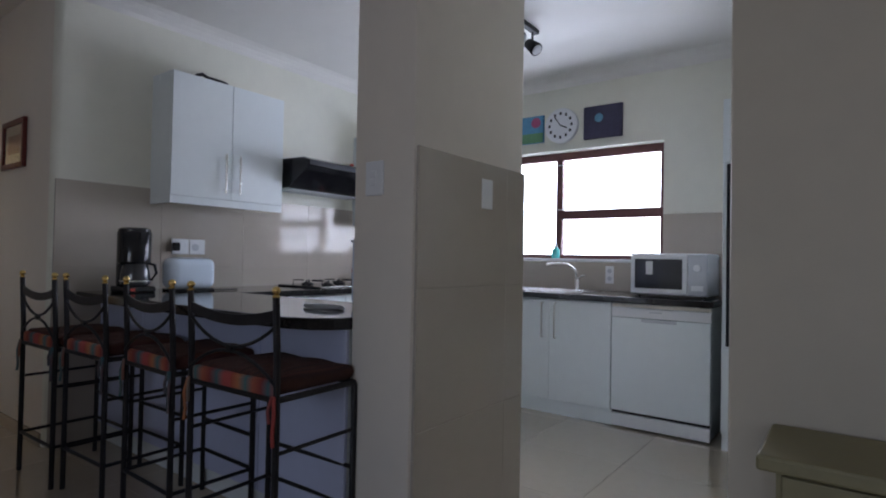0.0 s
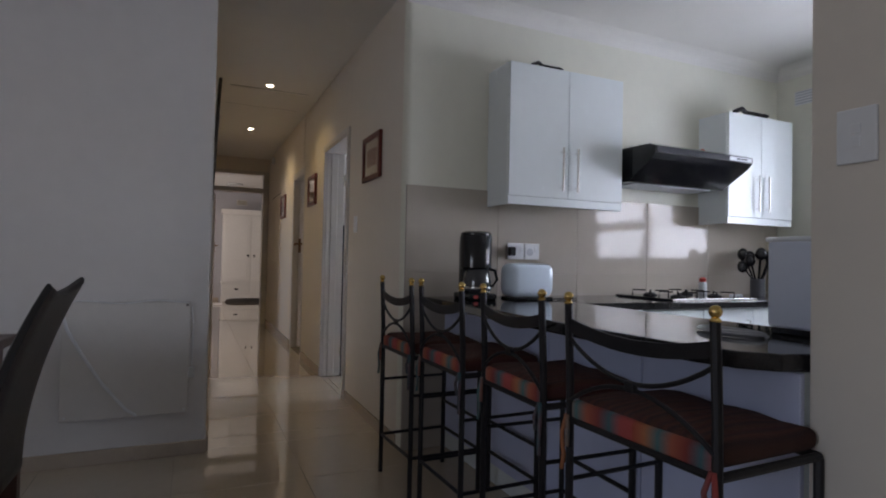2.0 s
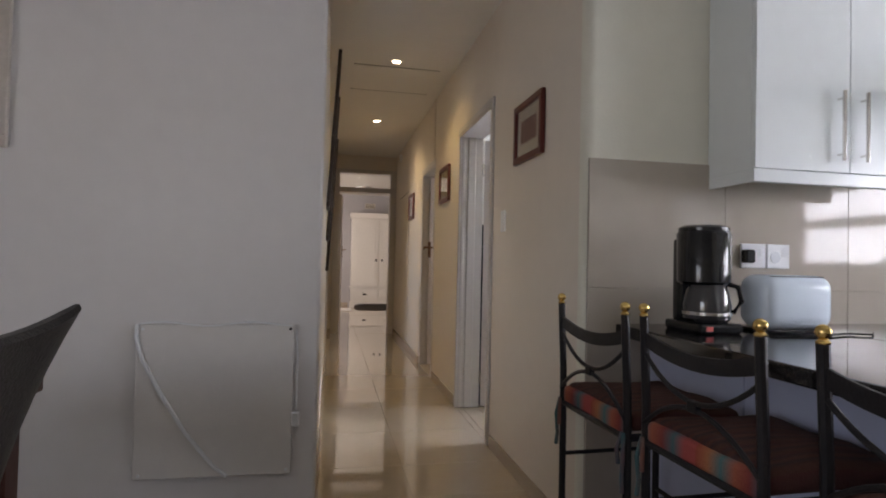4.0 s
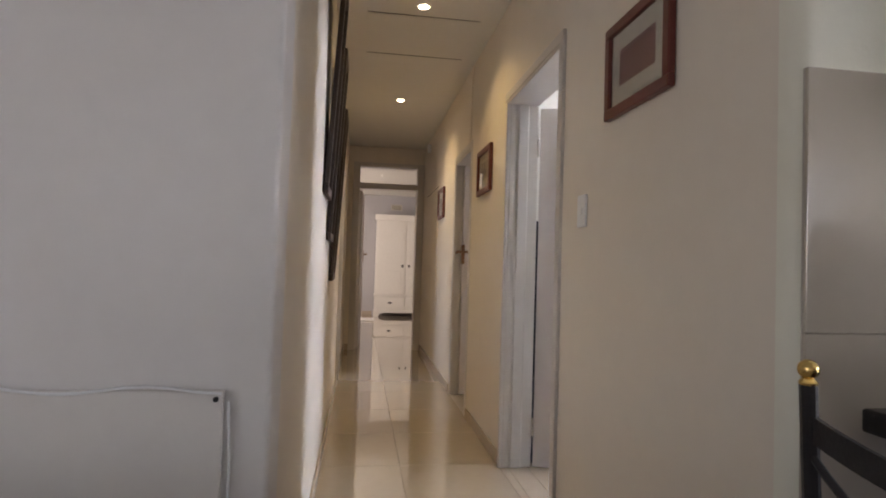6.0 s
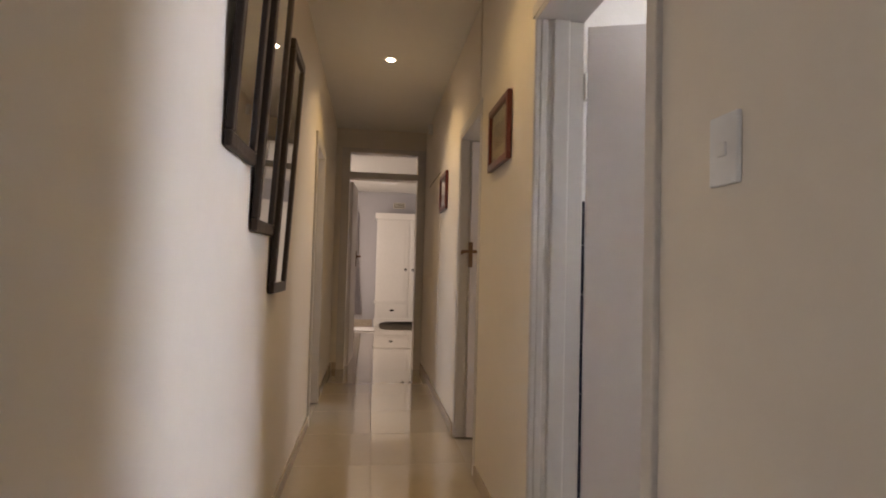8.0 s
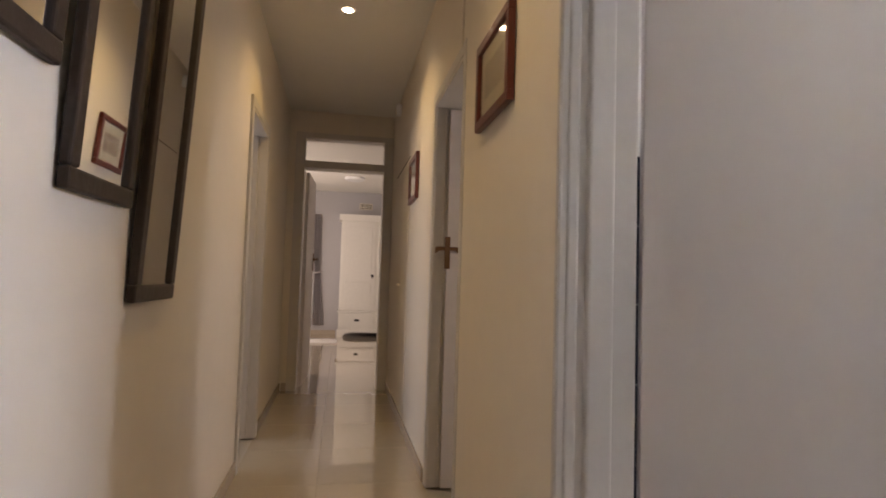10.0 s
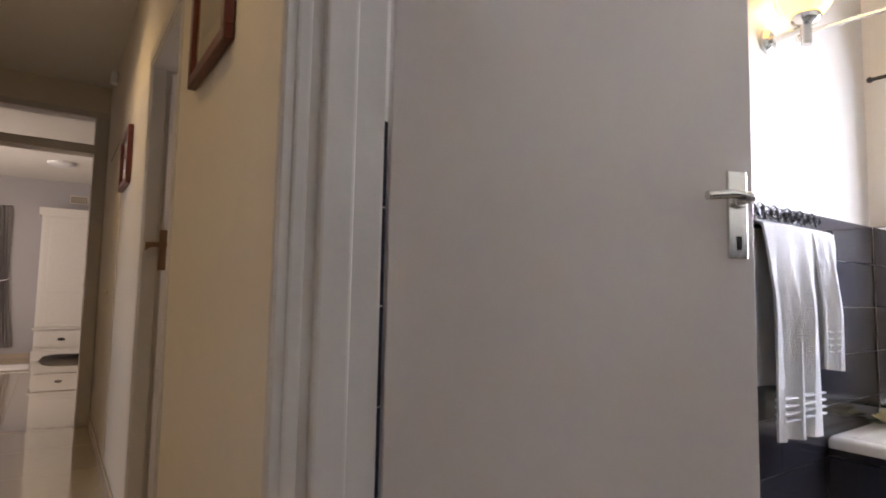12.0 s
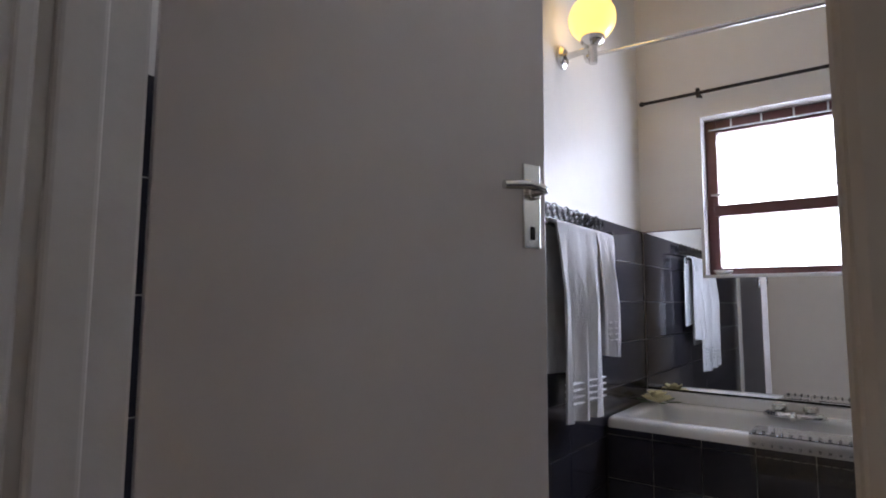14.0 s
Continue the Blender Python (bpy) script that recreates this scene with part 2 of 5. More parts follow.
def prism(outline, axis, a, b, bevel=0.0):
    """A shape drawn in the plane across one axis and drawn out along it from a to b."""
    own = bmesh.new()
    put = {"x": lambda u, v, w: (w, u, v), "y": lambda u, v, w: (u, w, v), "z": lambda u, v, w: (u, v, w)}[axis]
    lo = [own.verts.new(put(u, v, a)) for u, v in outline]
    hi = [own.verts.new(put(u, v, b)) for u, v in outline]
    own.faces.new(lo)
    own.faces.new(hi[::-1])
    for k in range(len(lo)):
        j = (k + 1) % len(lo)
        own.faces.new((lo[k], hi[k], hi[j], lo[j]))
    bmesh.ops.recalc_face_normals(own, faces=own.faces[:])
    if bevel:
        bmesh.ops.bevel(own, geom=own.edges[:], offset=bevel, segments=2, affect="EDGES", profile=0.5)
    return own


def structure(name, bm, material, label, category, smooth=False):
    return tagged(part(name, bm, material, smooth=smooth), label, category, kind="structure")


# ---- the shell ----
CH = 2.66
KW = -2.65      # face of the kitchen wall with the cabinets
DW = -3.00      # face of the dining wall with the panel heater
EW = -9.05      # wall at the end of the passage
BX = -4.84      # bathroom wall with the towels
BY = 3.66       # bathroom window wall
KY = 4.18       # kitchen window wall
D1 = (-4.777, -3.9245)
D2 = (-6.56, -5.850)
D3 = (-7.54, -6.86)
DH = 2.04


def wall(name, bm, material=PAINT, label="smooth cream painted plaster wall", smooth=True):
    return structure(name, bm, material, label, "wall", smooth)


floor = structure("floor", box(-14.6, 3.6, -4.2, 4.5, -0.15, -0.008), GROUT, "floor of large polished beige porcelain tiles", "floor")
structure("ceiling", box(-14.6, 3.6, -4.2, 4.5, CH, CH + 0.12), CEIL, "plain matt off-white plaster ceiling", "ceiling")

# passage wall with the doors to the bathroom and the second room
b = box(-2.70, D1[1], 1.0, 1.16, 0, CH, 0)
box(D1[0], D1[1], 1.0, 1.16, DH + 0.04, CH, bm=b)
box(D2[1], D1[0], 1.0, 1.16, 0, CH, bm=b)
box(D2[0], D2[1], 1.0, 1.16, DH + 0.02, CH, bm=b)
box(EW, D2[0], 1.0, 1.16, 0, CH, bm=b)
wall("wall_passage_north", b, smooth=False)
# passage wall with the mirrors
b = box(D3[1], DW - 0.16, -0.15, 0.0, 0, CH)
box(D3[0], D3[1], -0.15, 0.0, DH + 0.02, CH, bm=b)
box(EW, D3[0], -0.15, 0.0, 0, CH, bm=b)
wall("wall_passage_south", b, smooth=False)
# dining wall with a rounded corner
pts = [(DW, -4.2), (DW, -0.014)] + [(DW - 0.014 + 0.014 * math.cos(a), -0.014 + 0.014 * math.sin(a)) for a in [math.pi / 2 * k / 6 for k in range(1, 6)]] + [(DW - 0.014, 0.0), (DW - 0.16, 0.0), (DW - 0.16, -4.2)]
wall("wall_dining", prism(pts, "z", 0, CH), DPAINT_DAYLIT, "smooth cream painted dining wall, tinted grey as by cool daylight")
# wall behind the kitchen cabinets, with the rounded end of the passage wall
pts = [(KW, KY + 0.2), (KW, 1.04)] + [(KW - 0.04 + 0.04 * math.cos(a), 1.04 - 0.04 * math.sin(a)) for a in [math.pi / 2 * k / 6 for k in range(1, 6)]] + [(KW - 0.05, 1.0), (KW - 0.05, 1.161), (KW - 0.15, 1.161), (KW - 0.15, KY + 0.2)]
wall("wall_kitchen_west", prism(pts, "z", 0, CH), KPAINT, "pale cream painted kitchen wall above beige tiles")
# kitchen window wall
KWX, KWZ = (-1.96, -0.20), (1.12, 2.04)
b = box(KW, KWX[0], KY, KY + 0.24, 0, CH)
box(KWX[1], 0.90, KY, KY + 0.24, 0, CH, bm=b)
box(KWX[0], KWX[1], KY, KY + 0.24, 0, KWZ[0], bm=b)
box(KWX[0], KWX[1], KY, KY + 0.24, KWZ[1], CH, bm=b)
wall("wall_kitchen_north", b, KPAINT, "pale cream painted kitchen wall with a window", False)
wall("wall_kitchen_east", box(0.90, 1.05, 1.46, KY + 0.24, 0, CH), KPAINT, "pale cream painted kitchen side wall", False)
wall("wall_kitchen_stub", box(-0.53, -0.24, 1.28, 2.05, 0, CH, 0.012), PAINT, "cream painted wall stub between bar counter and doorway")
wall("wall_entry", box(0.735, 3.6, 1.30, 1.46, 0, CH, 0.012), EPAINT_SHADED, "cream painted wall beside the kitchen doorway, shade put into its colour")
# living room behind the camera
LWX, LWZ = (0.0, 2.4), (0.9, 2.2)
b = box(DW, LWX[0], -4.2, -4.0, 0, CH)
box(LWX[1], 3.6, -4.2, -4.0, 0, CH, bm=b)
box(LWX[0], LWX[1], -4.2, -4.0, 0, LWZ[0], bm=b)
box(LWX[0], LWX[1], -4.2, -4.0, LWZ[1], CH, bm=b)
wall("wall_living_south", b, smooth=False)
wall("wall_living_east", box(3.6, 3.75, -4.2, 1.46, 0, CH), smooth=False)
# bathroom
BWX, BWZ = (-4.54, -3.62), (1.164, 1.935)
wall("wall_bathroom_west", box(BX - 0.12, BX, 1.16, BY + 0.2, 0, CH), WPAINT, "white painted bathroom wall above black tiles", False)
b = box(BX, BWX[0], BY, BY + 0.2, 0, CH)
box(BWX[1], KW - 0.15, BY, BY + 0.2, 0, CH, bm=b)
box(BWX[0], BWX[1], BY, BY + 0.2, 0, BWZ[0], bm=b)
box(BWX[0], BWX[1], BY, BY + 0.2, BWZ[1], CH, bm=b)
wall("wall_bathroom_north", b, WPAINT, "white painted bathroom wall with a window", False)
# second room and third room, seen only through narrow gaps
b = box(-7.6, -7.0, 3.2, 3.3, 0, CH)
box(-5.5, BX - 0.12, 3.2, 3.3, 0, CH, bm=b)
box(-7.0, -5.5, 3.2, 3.3, 0, 0.9, bm=b)
box(-7.0, -5.5, 3.2, 3.3, 2.15, CH, bm=b)
wall("wall_second_room", b, smooth=False)
wall("wall_second_room_west", box(-7.7, -7.6, 1.16, 3.3, 0, CH), smooth=False)
b = box(-9.05, -8.6, -2.4, -2.3, 0, CH)
box(-6.6, DW - 0.15, -2.4, -2.3, 0, CH, bm=b)
box(-8.6, -6.6, -2.4, -2.3, 0, 0.9, bm=b)
box(-8.6, -6.6, -2.4, -2.3, 2.15, CH, bm=b)
wall("wall_third_room", b, smooth=False)
# end of the passage
EY, EZ, TZ = (0.125, 0.935), 2.12, (2.18, 2.40)
b = box(EW - 0.15, EW, -2.3, EY[0], 0, CH)
box(EW - 0.15, EW, EY[1], 1.16, 0, CH, bm=b)
box(EW - 0.15, EW, EY[0], EY[1], TZ[1], CH, bm=b)
wall("wall_passage_end", b, smooth=False)
# bedroom
wall("wall_bedroom_west", box(-14.4, -14.2, -1.6, 3.2, 0, CH), GPAINT, "grey painted bedroom wall", False)
wall("wall_bedroom_north", box(-14.2, EW - 0.15, 3.0, 3.2, 0, CH), GPAINT, "grey painted bedroom side wall", False)
wall("wall_bedroom_east", box(EW - 0.15, EW - 0.0, 1.16, 3.0, 0, CH), GPAINT, "grey painted bedroom wall", False)
b = box(-14.2, -12.9, -1.6, -1.4, 0, CH)
box(-10.4, EW - 0.15, -1.6, -1.4, 0, CH, bm=b)
box(-12.9, -10.4, -1.6, -1.4, 0, 0.8, bm=b)
box(-12.9, -10.4, -1.6, -1.4, 2.2, CH, bm=b)
wall("wall_bedroom_south", b, GPAINT, "grey painted bedroom wall with a window", False)

# skirting of cut floor tile
def skirt(x0, x1, y0, y1):
    structure("skirting", box(x0, x1, y0, y1, 0, 0.075, 0.003), SKIRT, "low beige tile skirting along the wall", "skirting")


T = 0.012
skirt(-3.86, -2.70, 1.0 - T, 1.0)
skirt(D2[1] + 0.06, D1[0] - 0.06, 1.0 - T, 1.0)
skirt(EW + 0.01, D2[0] - 0.06, 1.0 - T, 1.0)
skirt(D3[1] + 0.02, DW - 0.02, 0, T)
skirt(EW + 0.01, D3[0] - 0.06, 0, T)
skirt(DW, DW + T, -4.0, 0.0)
skirt(EW, EW + T, 0.02, 0.10)
skirt(EW, EW + T, 0.96, 0.985)
skirt(-14.2, -14.2 + T, -1.4, 0.48)
skirt(0.75, 3.6, 1.30 - T, 1.30)
# plaster cove along the kitchen and dining ceilings
def cove(x0, y0, x1, y1, dx, dy):
    s, own = 0.09, bmesh.new()
    rows = []
    for px, py in ((x0, y0), (x1, y1)):
        rows.append([own.verts.new((px + dx * u, py + dy * u, CH + v)) for u, v in [(0, 0), (s, 0), (s * 0.62, -s * 0.16), (s * 0.32, -s * 0.38), (s * 0.12, -s * 0.68), (0, -s)]])
    for k in range(6):
        own.faces.new((rows[0][k], rows[0][(k + 1) % 6], rows[1][(k + 1) % 6], rows[1][k]))
    own.faces.new(rows[0][::-1])
    own.faces.new(rows[1])
    bmesh.ops.recalc_face_normals(own, faces=own.faces[:])
    structure("cornice", own, CEIL, "white coved plaster cornice", "cornice")


cove(KW, 1.0, KW, KY, 1, 0)
cove(KW, KY, 0.90, KY, 0, -1)
cove(0.90, 1.46, 0.90, KY, -1, 0)

# ---- glowing daylight outside the windows ----
def backdrop(name, x0, x1, y, z0, z1, power):
    m = bpy.data.materials.new(name)
    m.use_nodes = True
    p = m.node_tree.nodes["Principled BSDF"]
    p.inputs["Base Color"].default_value = (0.9, 0.93, 1, 1)
    p.inputs["Emission Color"].default_value, p.inputs["Emission Strength"].default_value = (0.93, 0.97, 1, 1), power
    tagged(part(name, box(x0, x1, y, y + 0.02, z0, z1), m), "bright white overcast daylight outside the window", "sky", kind="structure")


backdrop("backdrop_kitchen", -3.6, 1.4, 5.6, -0.5, 4.2, 2.4)
backdrop("backdrop_bathroom", -6.0, -2.6, 5.0, -0.5, 4.0, 3.2)
backdrop("backdrop_bedroom", -14.5, -9.0, -2.6, -0.5, 4.0, 0.8)


# ---- doors and their frames ----
def door_frame(name, x0, x1, y0, y1, h, wide, label, deep=0.03, lip=0.012, rebate=0.0, side=None):
    """Pressed-metal frame round an opening, wrapping both wall faces."""
    f = thing(name, pose(0, 0, 0), label, "door frame", kind="structure")
    for a, b_, s in ((x0, x0 + deep, -1), (x1 - deep, x1, 1)):
        bm = box(a, b_, y0 - lip, y1 + lip, 0, h, 0.004)
        if s < 0 and rebate:
            box(a, b_ + 0.010, y0 + 0.002, y0 + rebate, 0, h - 0.012, 0.004, bm=bm)
            box(a, b_ + 0.013, y0 + rebate - 0.012, y0 + rebate - 0.004, 0, h - 0.012, 0.003, bm=bm)
        e0, e1 = (a - (wide if side is None else side), a + 0.010) if s < 0 else (b_ - 0.010, b_ + wide)
        box(e0, e1, y0 - lip - 0.003, y0 + 0.02, 0, h, 0.004, bm=bm)
        box(e0, e1, y1 - 0.02, y1 + lip + 0.003, 0, h, 0.004, bm=bm)
        if s < 0 and not rebate:
            box(a, b_ + 0.012, y0 + 0.050, y1 - 0.045, 0, h - 0.012, 0.009, bm=bm, seg=3)
            box(a, b_ + 0.004, y0 + 0.004, y0 + 0.034, 0, h - 0.012, 0.008, bm=bm, seg=3)
        part("jamb", bm, FRAMEW, f)
    bm = box(x0, x1, y0 - lip, y1 + lip, h - 0.03, h, 0.004)
    box(x0 - wide, x1 + wide, y0 - lip - 0.004, y0 + 0.02, h - 0.012, h + wide, 0.004, bm=bm)
    box(x0 - wide, x1 + wide, y1 - 0.02, y1 + lip + 0.004, h - 0.012, h + wide, 0.004, bm=bm)
    part("head", bm, FRAMEW, f)
    return f


def lever(parent, x, z, side, material, out=0.048, long=0.115, plate=(0.042, 0.165), y=0.0, direction=-1):
    """Lever handle on a plate, on the face at y; side is the way it points out."""
    px0 = plate[0] / 2
    pl = part("handle_plate", box(x - px0, x + px0, y, y + side * 0.009, z - plate[1] * 0.655, z + plate[1] * 0.345, 0.003), material, parent)
    h = part("handle", tube([(x, y, z), (x, y + side * out, z), (x + direction * 0.012, y + side * (out + 0.008), z), (x + direction * long * 0.5, y + side * (out + 0.010), z + 0.004), (x + direction * long, y + side * out, z - 0.002)], 0.0095, n=10), material, parent, "curved lever handle", True)
    part("rose", cyl((x, y, z), (x, y + side * 0.02, z), 0.017, n=16, bevel=0.003), material, pl)
    part("keyhole", box(x - 0.006, x + 0.006, y + side * 0.009, y + side * 0.0105, z - plate[1] * 0.55, z - plate[1] * 0.40), BPLAST, pl)
    return h


def hinge(parent, x, y, z):
    part("hinge", cyl((x, y, z - 0.05), (x, y, z + 0.05), 0.009, n=12), CHROME, parent, "steel hinge knuckle")


door_frame("door_frame_bathroom", D1[0] - 0.0, D1[1] + 0.0, 1.0, 1.16, DH + 0.04, 0.035, "white painted metal door frame to the bathroom", 0.012, side=0.006)
leaf = thing("door_bathroom", pose(-4.765, 1.178, 0.006, 0, 0, 71.5), "plain off-white painted door standing half open into bathroom", "door")
slab = part("door_leaf", box(0.007, 0.808, -0.002, 0.036, 0.0, 2.03, 0.003), DOORW, leaf)
lever(leaf, 0.759, 1.269, -1, CHROME, y=-0.002, plate=(0.050, 0.19))
lever(leaf, 0.759, 1.269, 1, CHROME, y=0.036, plate=(0.050, 0.19))
for z in (0.22, 1.80):
    hinge(leaf, 0.0, -0.006, z)

door_frame("door_frame_second", D2[0], D2[1], 1.0, 1.16, DH - 0.0, 0.04, "white painted metal door frame in the passage", 0.012, 0.001, rebate=0.066)
leaf = thing("door_second_room", pose(D2[0] + 0.032, 1.074, 0.006, 0, 0, 86), "pinkish off-white passage door standing wide open", "door")
part("door_leaf", box(0.0, 0.575, -0.018, 0.018, 0.0, 1.985, 0.003), DOORW, leaf)
lever(leaf, 0.545, 1.275, 1, BRONZE, y=0.018, plate=(0.035, 0.17), long=0.09)
lever(leaf, 0.545, 1.275, -1, BRONZE, y=-0.018, plate=(0.035, 0.17), long=0.09)
# added cross shape: outline of the door's two lever handles seen edge-on
cx = thing("wooden_cross", pose(D2[0] + 0.0545, 1.074, 1.245), "small dark cross shape standing in for paired lever handles", "cross")
part("upright", box(0.0, 0.012, -0.015, 0.015, -0.105, 0.065, 0.003), BRONZE, cx)
for sy in (-1, 1):
    part("arm", prism([(sy * 0.012, -0.008), (sy * 0.042, -0.010), (sy * 0.066, -0.026), (sy * 0.064, 0.010), (sy * 0.042, 0.012), (sy * 0.012, 0.012)], "x", 0.001, 0.011), BRONZE, cx)

f3 = door_frame("door_frame_third", D3[0], D3[1], -0.15, 0.0, DH, 0.045, "white painted metal door frame in the passage")
part("strike_plate", box(D3[0] + 0.030, D3[0] + 0.0325, -0.10, -0.07, 1.15, 1.27), CHROME, f3, "steel strike plate")
leaf = thing("door_third_room", pose(D3[1] - 0.035, -0.165, 0.006, 0, 0, 180 + 84), "white painted passage door standing wide open", "door")
part("door_leaf", box(0.003, 0.60, -0.036, 0.0, 0.0, 2.0, 0.003), DOORW, leaf)

fe = thing("door_frame_end", pose(0, 0, 0), "cream painted timber frame with a glazed fanlight above", "door frame", kind="structure")
X0, X1 = EW - 0.165, EW + 0.015
part("jamb", box(X0, X1, EY[0] - 0.06, EY[0] + 0.028, 0, TZ[1] + 0.05, 0.004), FRAMEW, fe)
part("jamb", box(X0, X1, EY[1] - 0.028, EY[1] + 0.06, 0, TZ[1] + 0.05, 0.004), FRAMEW, fe)
part("head", box(X0 + 0.003, X1 - 0.003, EY[0] + 0.02, EY[1] - 0.02, TZ[1], TZ[1] + 0.05, 0.004), FRAMEW, fe)
part("transom_rail", box(X0 + 0.003, X1 - 0.003, EY[0] + 0.02, EY[1] - 0.02, EZ - 0.01, TZ[0], 0.004), FRAMEW, fe)
g = part("pane", box(EW - 0.075, EW - 0.070, EY[0] + 0.025, EY[1] - 0.025, TZ[0] - 0.005, TZ[1] + 0.005), GLASS, fe)
leaf = thing("door_bedroom", pose(EW - 0.17, EY[0] + 0.03, 0.006, 0, 0, 180 - 3), "white painted bedroom door standing wide open", "door")
part("door_leaf", box(0.003, 0.70, -0.036, 0.0, 0.0, 2.09, 0.003), DOORW, leaf)
lever(leaf, 0.645, 1.25, -1, BRONZE, y=-0.036, plate=(0.04, 0.19))

# flush cupboard near the end of the passage
cup = thing("passage_cupboard", pose(0, 0, 0), "flush cream painted cupboard doors in passage wall", "cupboard")
for k in range(2):
    a = -8.55 + k * 0.46
    d = part("cupboard_door", box(a, a + 0.452, 0.9955, 1.0, 0.09, 1.965, 0.0015), PAINT, cup)
    part("knob", ball((a + (0.41 if k == 0 else 0.045), 0.985, 1.03), 0.012), PAINT, d, "small painted knob")
part("top_strip", box(-8.56, -7.62, 0.994, 1.0, 1.969, 1.975), SKIRT, cup)


# ---- passage ceiling and walls ----
def downlight(x, y):
    d = thing("downlight", pose(x, y, CH), "round recessed white downlight switched on", "ceiling light", "passage downlights")
    part("ring", lathe([(0.030, -0.001), (0.030, -0.005), (0.043, -0.006), (0.047, -0.001)], 28), WPLAST, d, smooth=True)
    part("bulb", lathe([(0.0295, -0.0005), (0.0295, -0.004), (0.01, -0.007)], 24), BULB, d, "glowing warm bulb")


downlight(-4.97, 0.51)
downlight(-6.89, 0.51)
h = thing("ceiling_hatch", pose(-5.43, 0.53, CH), "painted ceiling access hatch with dark edge gaps", "ceiling hatch")
part("panel", box(-0.315, 0.315, -0.345, 0.345, -0.006, -0.002, 0.001), CEIL, h)
part("edge_gap", box(-0.334, -0.326, -0.35, 0.35, -0.0025, -0.0005), BPLAST, h)
part("edge_gap", box(0.326, 0.332, -0.35, 0.35, -0.0025, -0.0005), BPLAST, h)
s = thing("alarm_sensor", pose(-8.4, 0.985, 2.545), "small cream alarm sensor high on passage wall", "sensor")
part("housing", box(-0.03, 0.03, -0.035, 0.012, -0.055, 0.045, 0.012), WPLAST, s)
part("lens", box(-0.02, 0.02, -0.039, -0.03, -0.045, -0.005, 0.006), MOUNT, s)
c = thing("conduit", pose(-5.88, 0.997, 2.07), "thin cream cable trunking running up the wall", "conduit")
part("strip", box(-0.006, 0.006, -0.006, 0.003, 0.0, CH - 2.07, 0.002), PAINT, c)


def picture(place, w, hgt, bar, frame_m, art, rot, label, group="", mount=0.055):
    p = thing("framed_picture", place @ pose(0, 0, 0, 0, 0, rot), label, "picture", group)
    for nm, bx_ in (("frame_rail", (-w / 2, w / 2, hgt - bar, hgt)), ("frame_rail", (-w / 2, w / 2, 0, bar)), ("frame_stile", (-w / 2, -w / 2 + bar, bar, hgt - bar)), ("frame_stile", (w / 2 - bar, w / 2, bar, hgt - bar))):
        part(nm, box(bx_[0], bx_[1], -0.026, -0.003, bx_[2], bx_[3], 0.004), frame_m, p)
    part("mount", box(-w / 2 + bar, w / 2 - bar, -0.012, -0.006, bar, hgt - bar), MOUNT, p)
    mx, mz = bar + mount, bar + mount * 1.1
    part("print", box(-w / 2 + mx, w / 2 - mx, -0.0135, -0.0125, mz, hgt - mz), art, p)
    g = part("glazing", box(-w / 2 + bar, w / 2 - bar, -0.0165, -0.0155, bar, hgt - bar), GLASS, p)
    g.visible_shadow = False
    return p


for x, z, art in ((-3.262, 1.612, RED_PRINT), (-5.335, 1.608, PRINT), (-7.33, 1.60, PRINT)):
    picture(pose(x, 1.0, z), 0.395, 0.305, 0.034, MAHOG, art, 0, "small landscape print in a mahogany frame", "passage pictures")


def wall_mirror(x, z):
    w, hgt, bar = 0.33, 1.05, 0.044
    p = thing("wall_mirror", pose(x, 0.0, z, -3.0), "tall narrow mirror in a dark moulded frame", "mirror", "staggered wall mirrors")
    for nm, q in (("frame_rail", (-w / 2, w / 2, hgt - bar, hgt)), ("frame_rail", (-w / 2, w / 2, 0, bar)), ("frame_stile", (-w / 2, -w / 2 + bar, bar, hgt - bar)), ("frame_stile", (w / 2 - bar, w / 2, bar, hgt - bar))):
        bm = box(q[0], q[1], 0.003, 0.027, q[2], q[3], 0.006)
        part(nm, bm, BLACKF, p)
    part("mirror_glass", box(-w / 2 + bar - 0.004, w / 2 - bar + 0.004, 0.004, 0.017, bar - 0.004, hgt - bar + 0.004), MIRROR, p)


for x, z in ((-4.53, 1.443), (-4.905, 1.235), (-5.28, 1.006)):
    wall_mirror(x, z)


def switch(place, w, hgt, rockers, label):
    s_ = thing("light_switch", place, label, "switch")
    pl = part("plate", box(-w / 2, w / 2, -0.010, 0.0, -hgt / 2, hgt / 2, 0.003), WPLAST, s_)
    for k in range(rockers):
        cz = (k - (rockers - 1) / 2) * 0.03
        part("rocker", box(-0.011, 0.011, -0.014, -0.009, cz - 0.012, cz + 0.012, 0.002, m=None), WPLAST, s_)


switch(pose(-3.672, 1.0, 1.335), 0.075, 0.12, 1, "white single light switch beside bathroom door")
switch(pose(-0.42, 1.28, 1.385), 0.085, 0.125, 2, "white double light switch on the wall stub")
switch(pose(-0.232, 1.73, 1.365, 0, 0, 90), 0.075, 0.12, 1, "white light switch on the tiled wall stub")


# ---- dining side ----
hp = thing("panel_heater", pose(DW, -0.387, 0.235), "white flat wall panel heater with drooping cable", "heater")
part("panel", box(0.012, 0.026, -0.295, 0.292, 0.0, 0.596, 0.004), mat("painted_heater_board", (0.71, 0.68, 0.65), 0.5, vary=0.03, bump=0.06), hp)
for yy, zz in ((-0.272, 0.578), (0.277, 0.578), (-0.272, 0.018), (0.272, 0.018)):
    part("standoff", cyl((0.0, yy, zz), (0.030, yy, zz), 0.006, n=10), BPLAST if (yy > 0 and zz > 0.3) else WPLAST, hp)
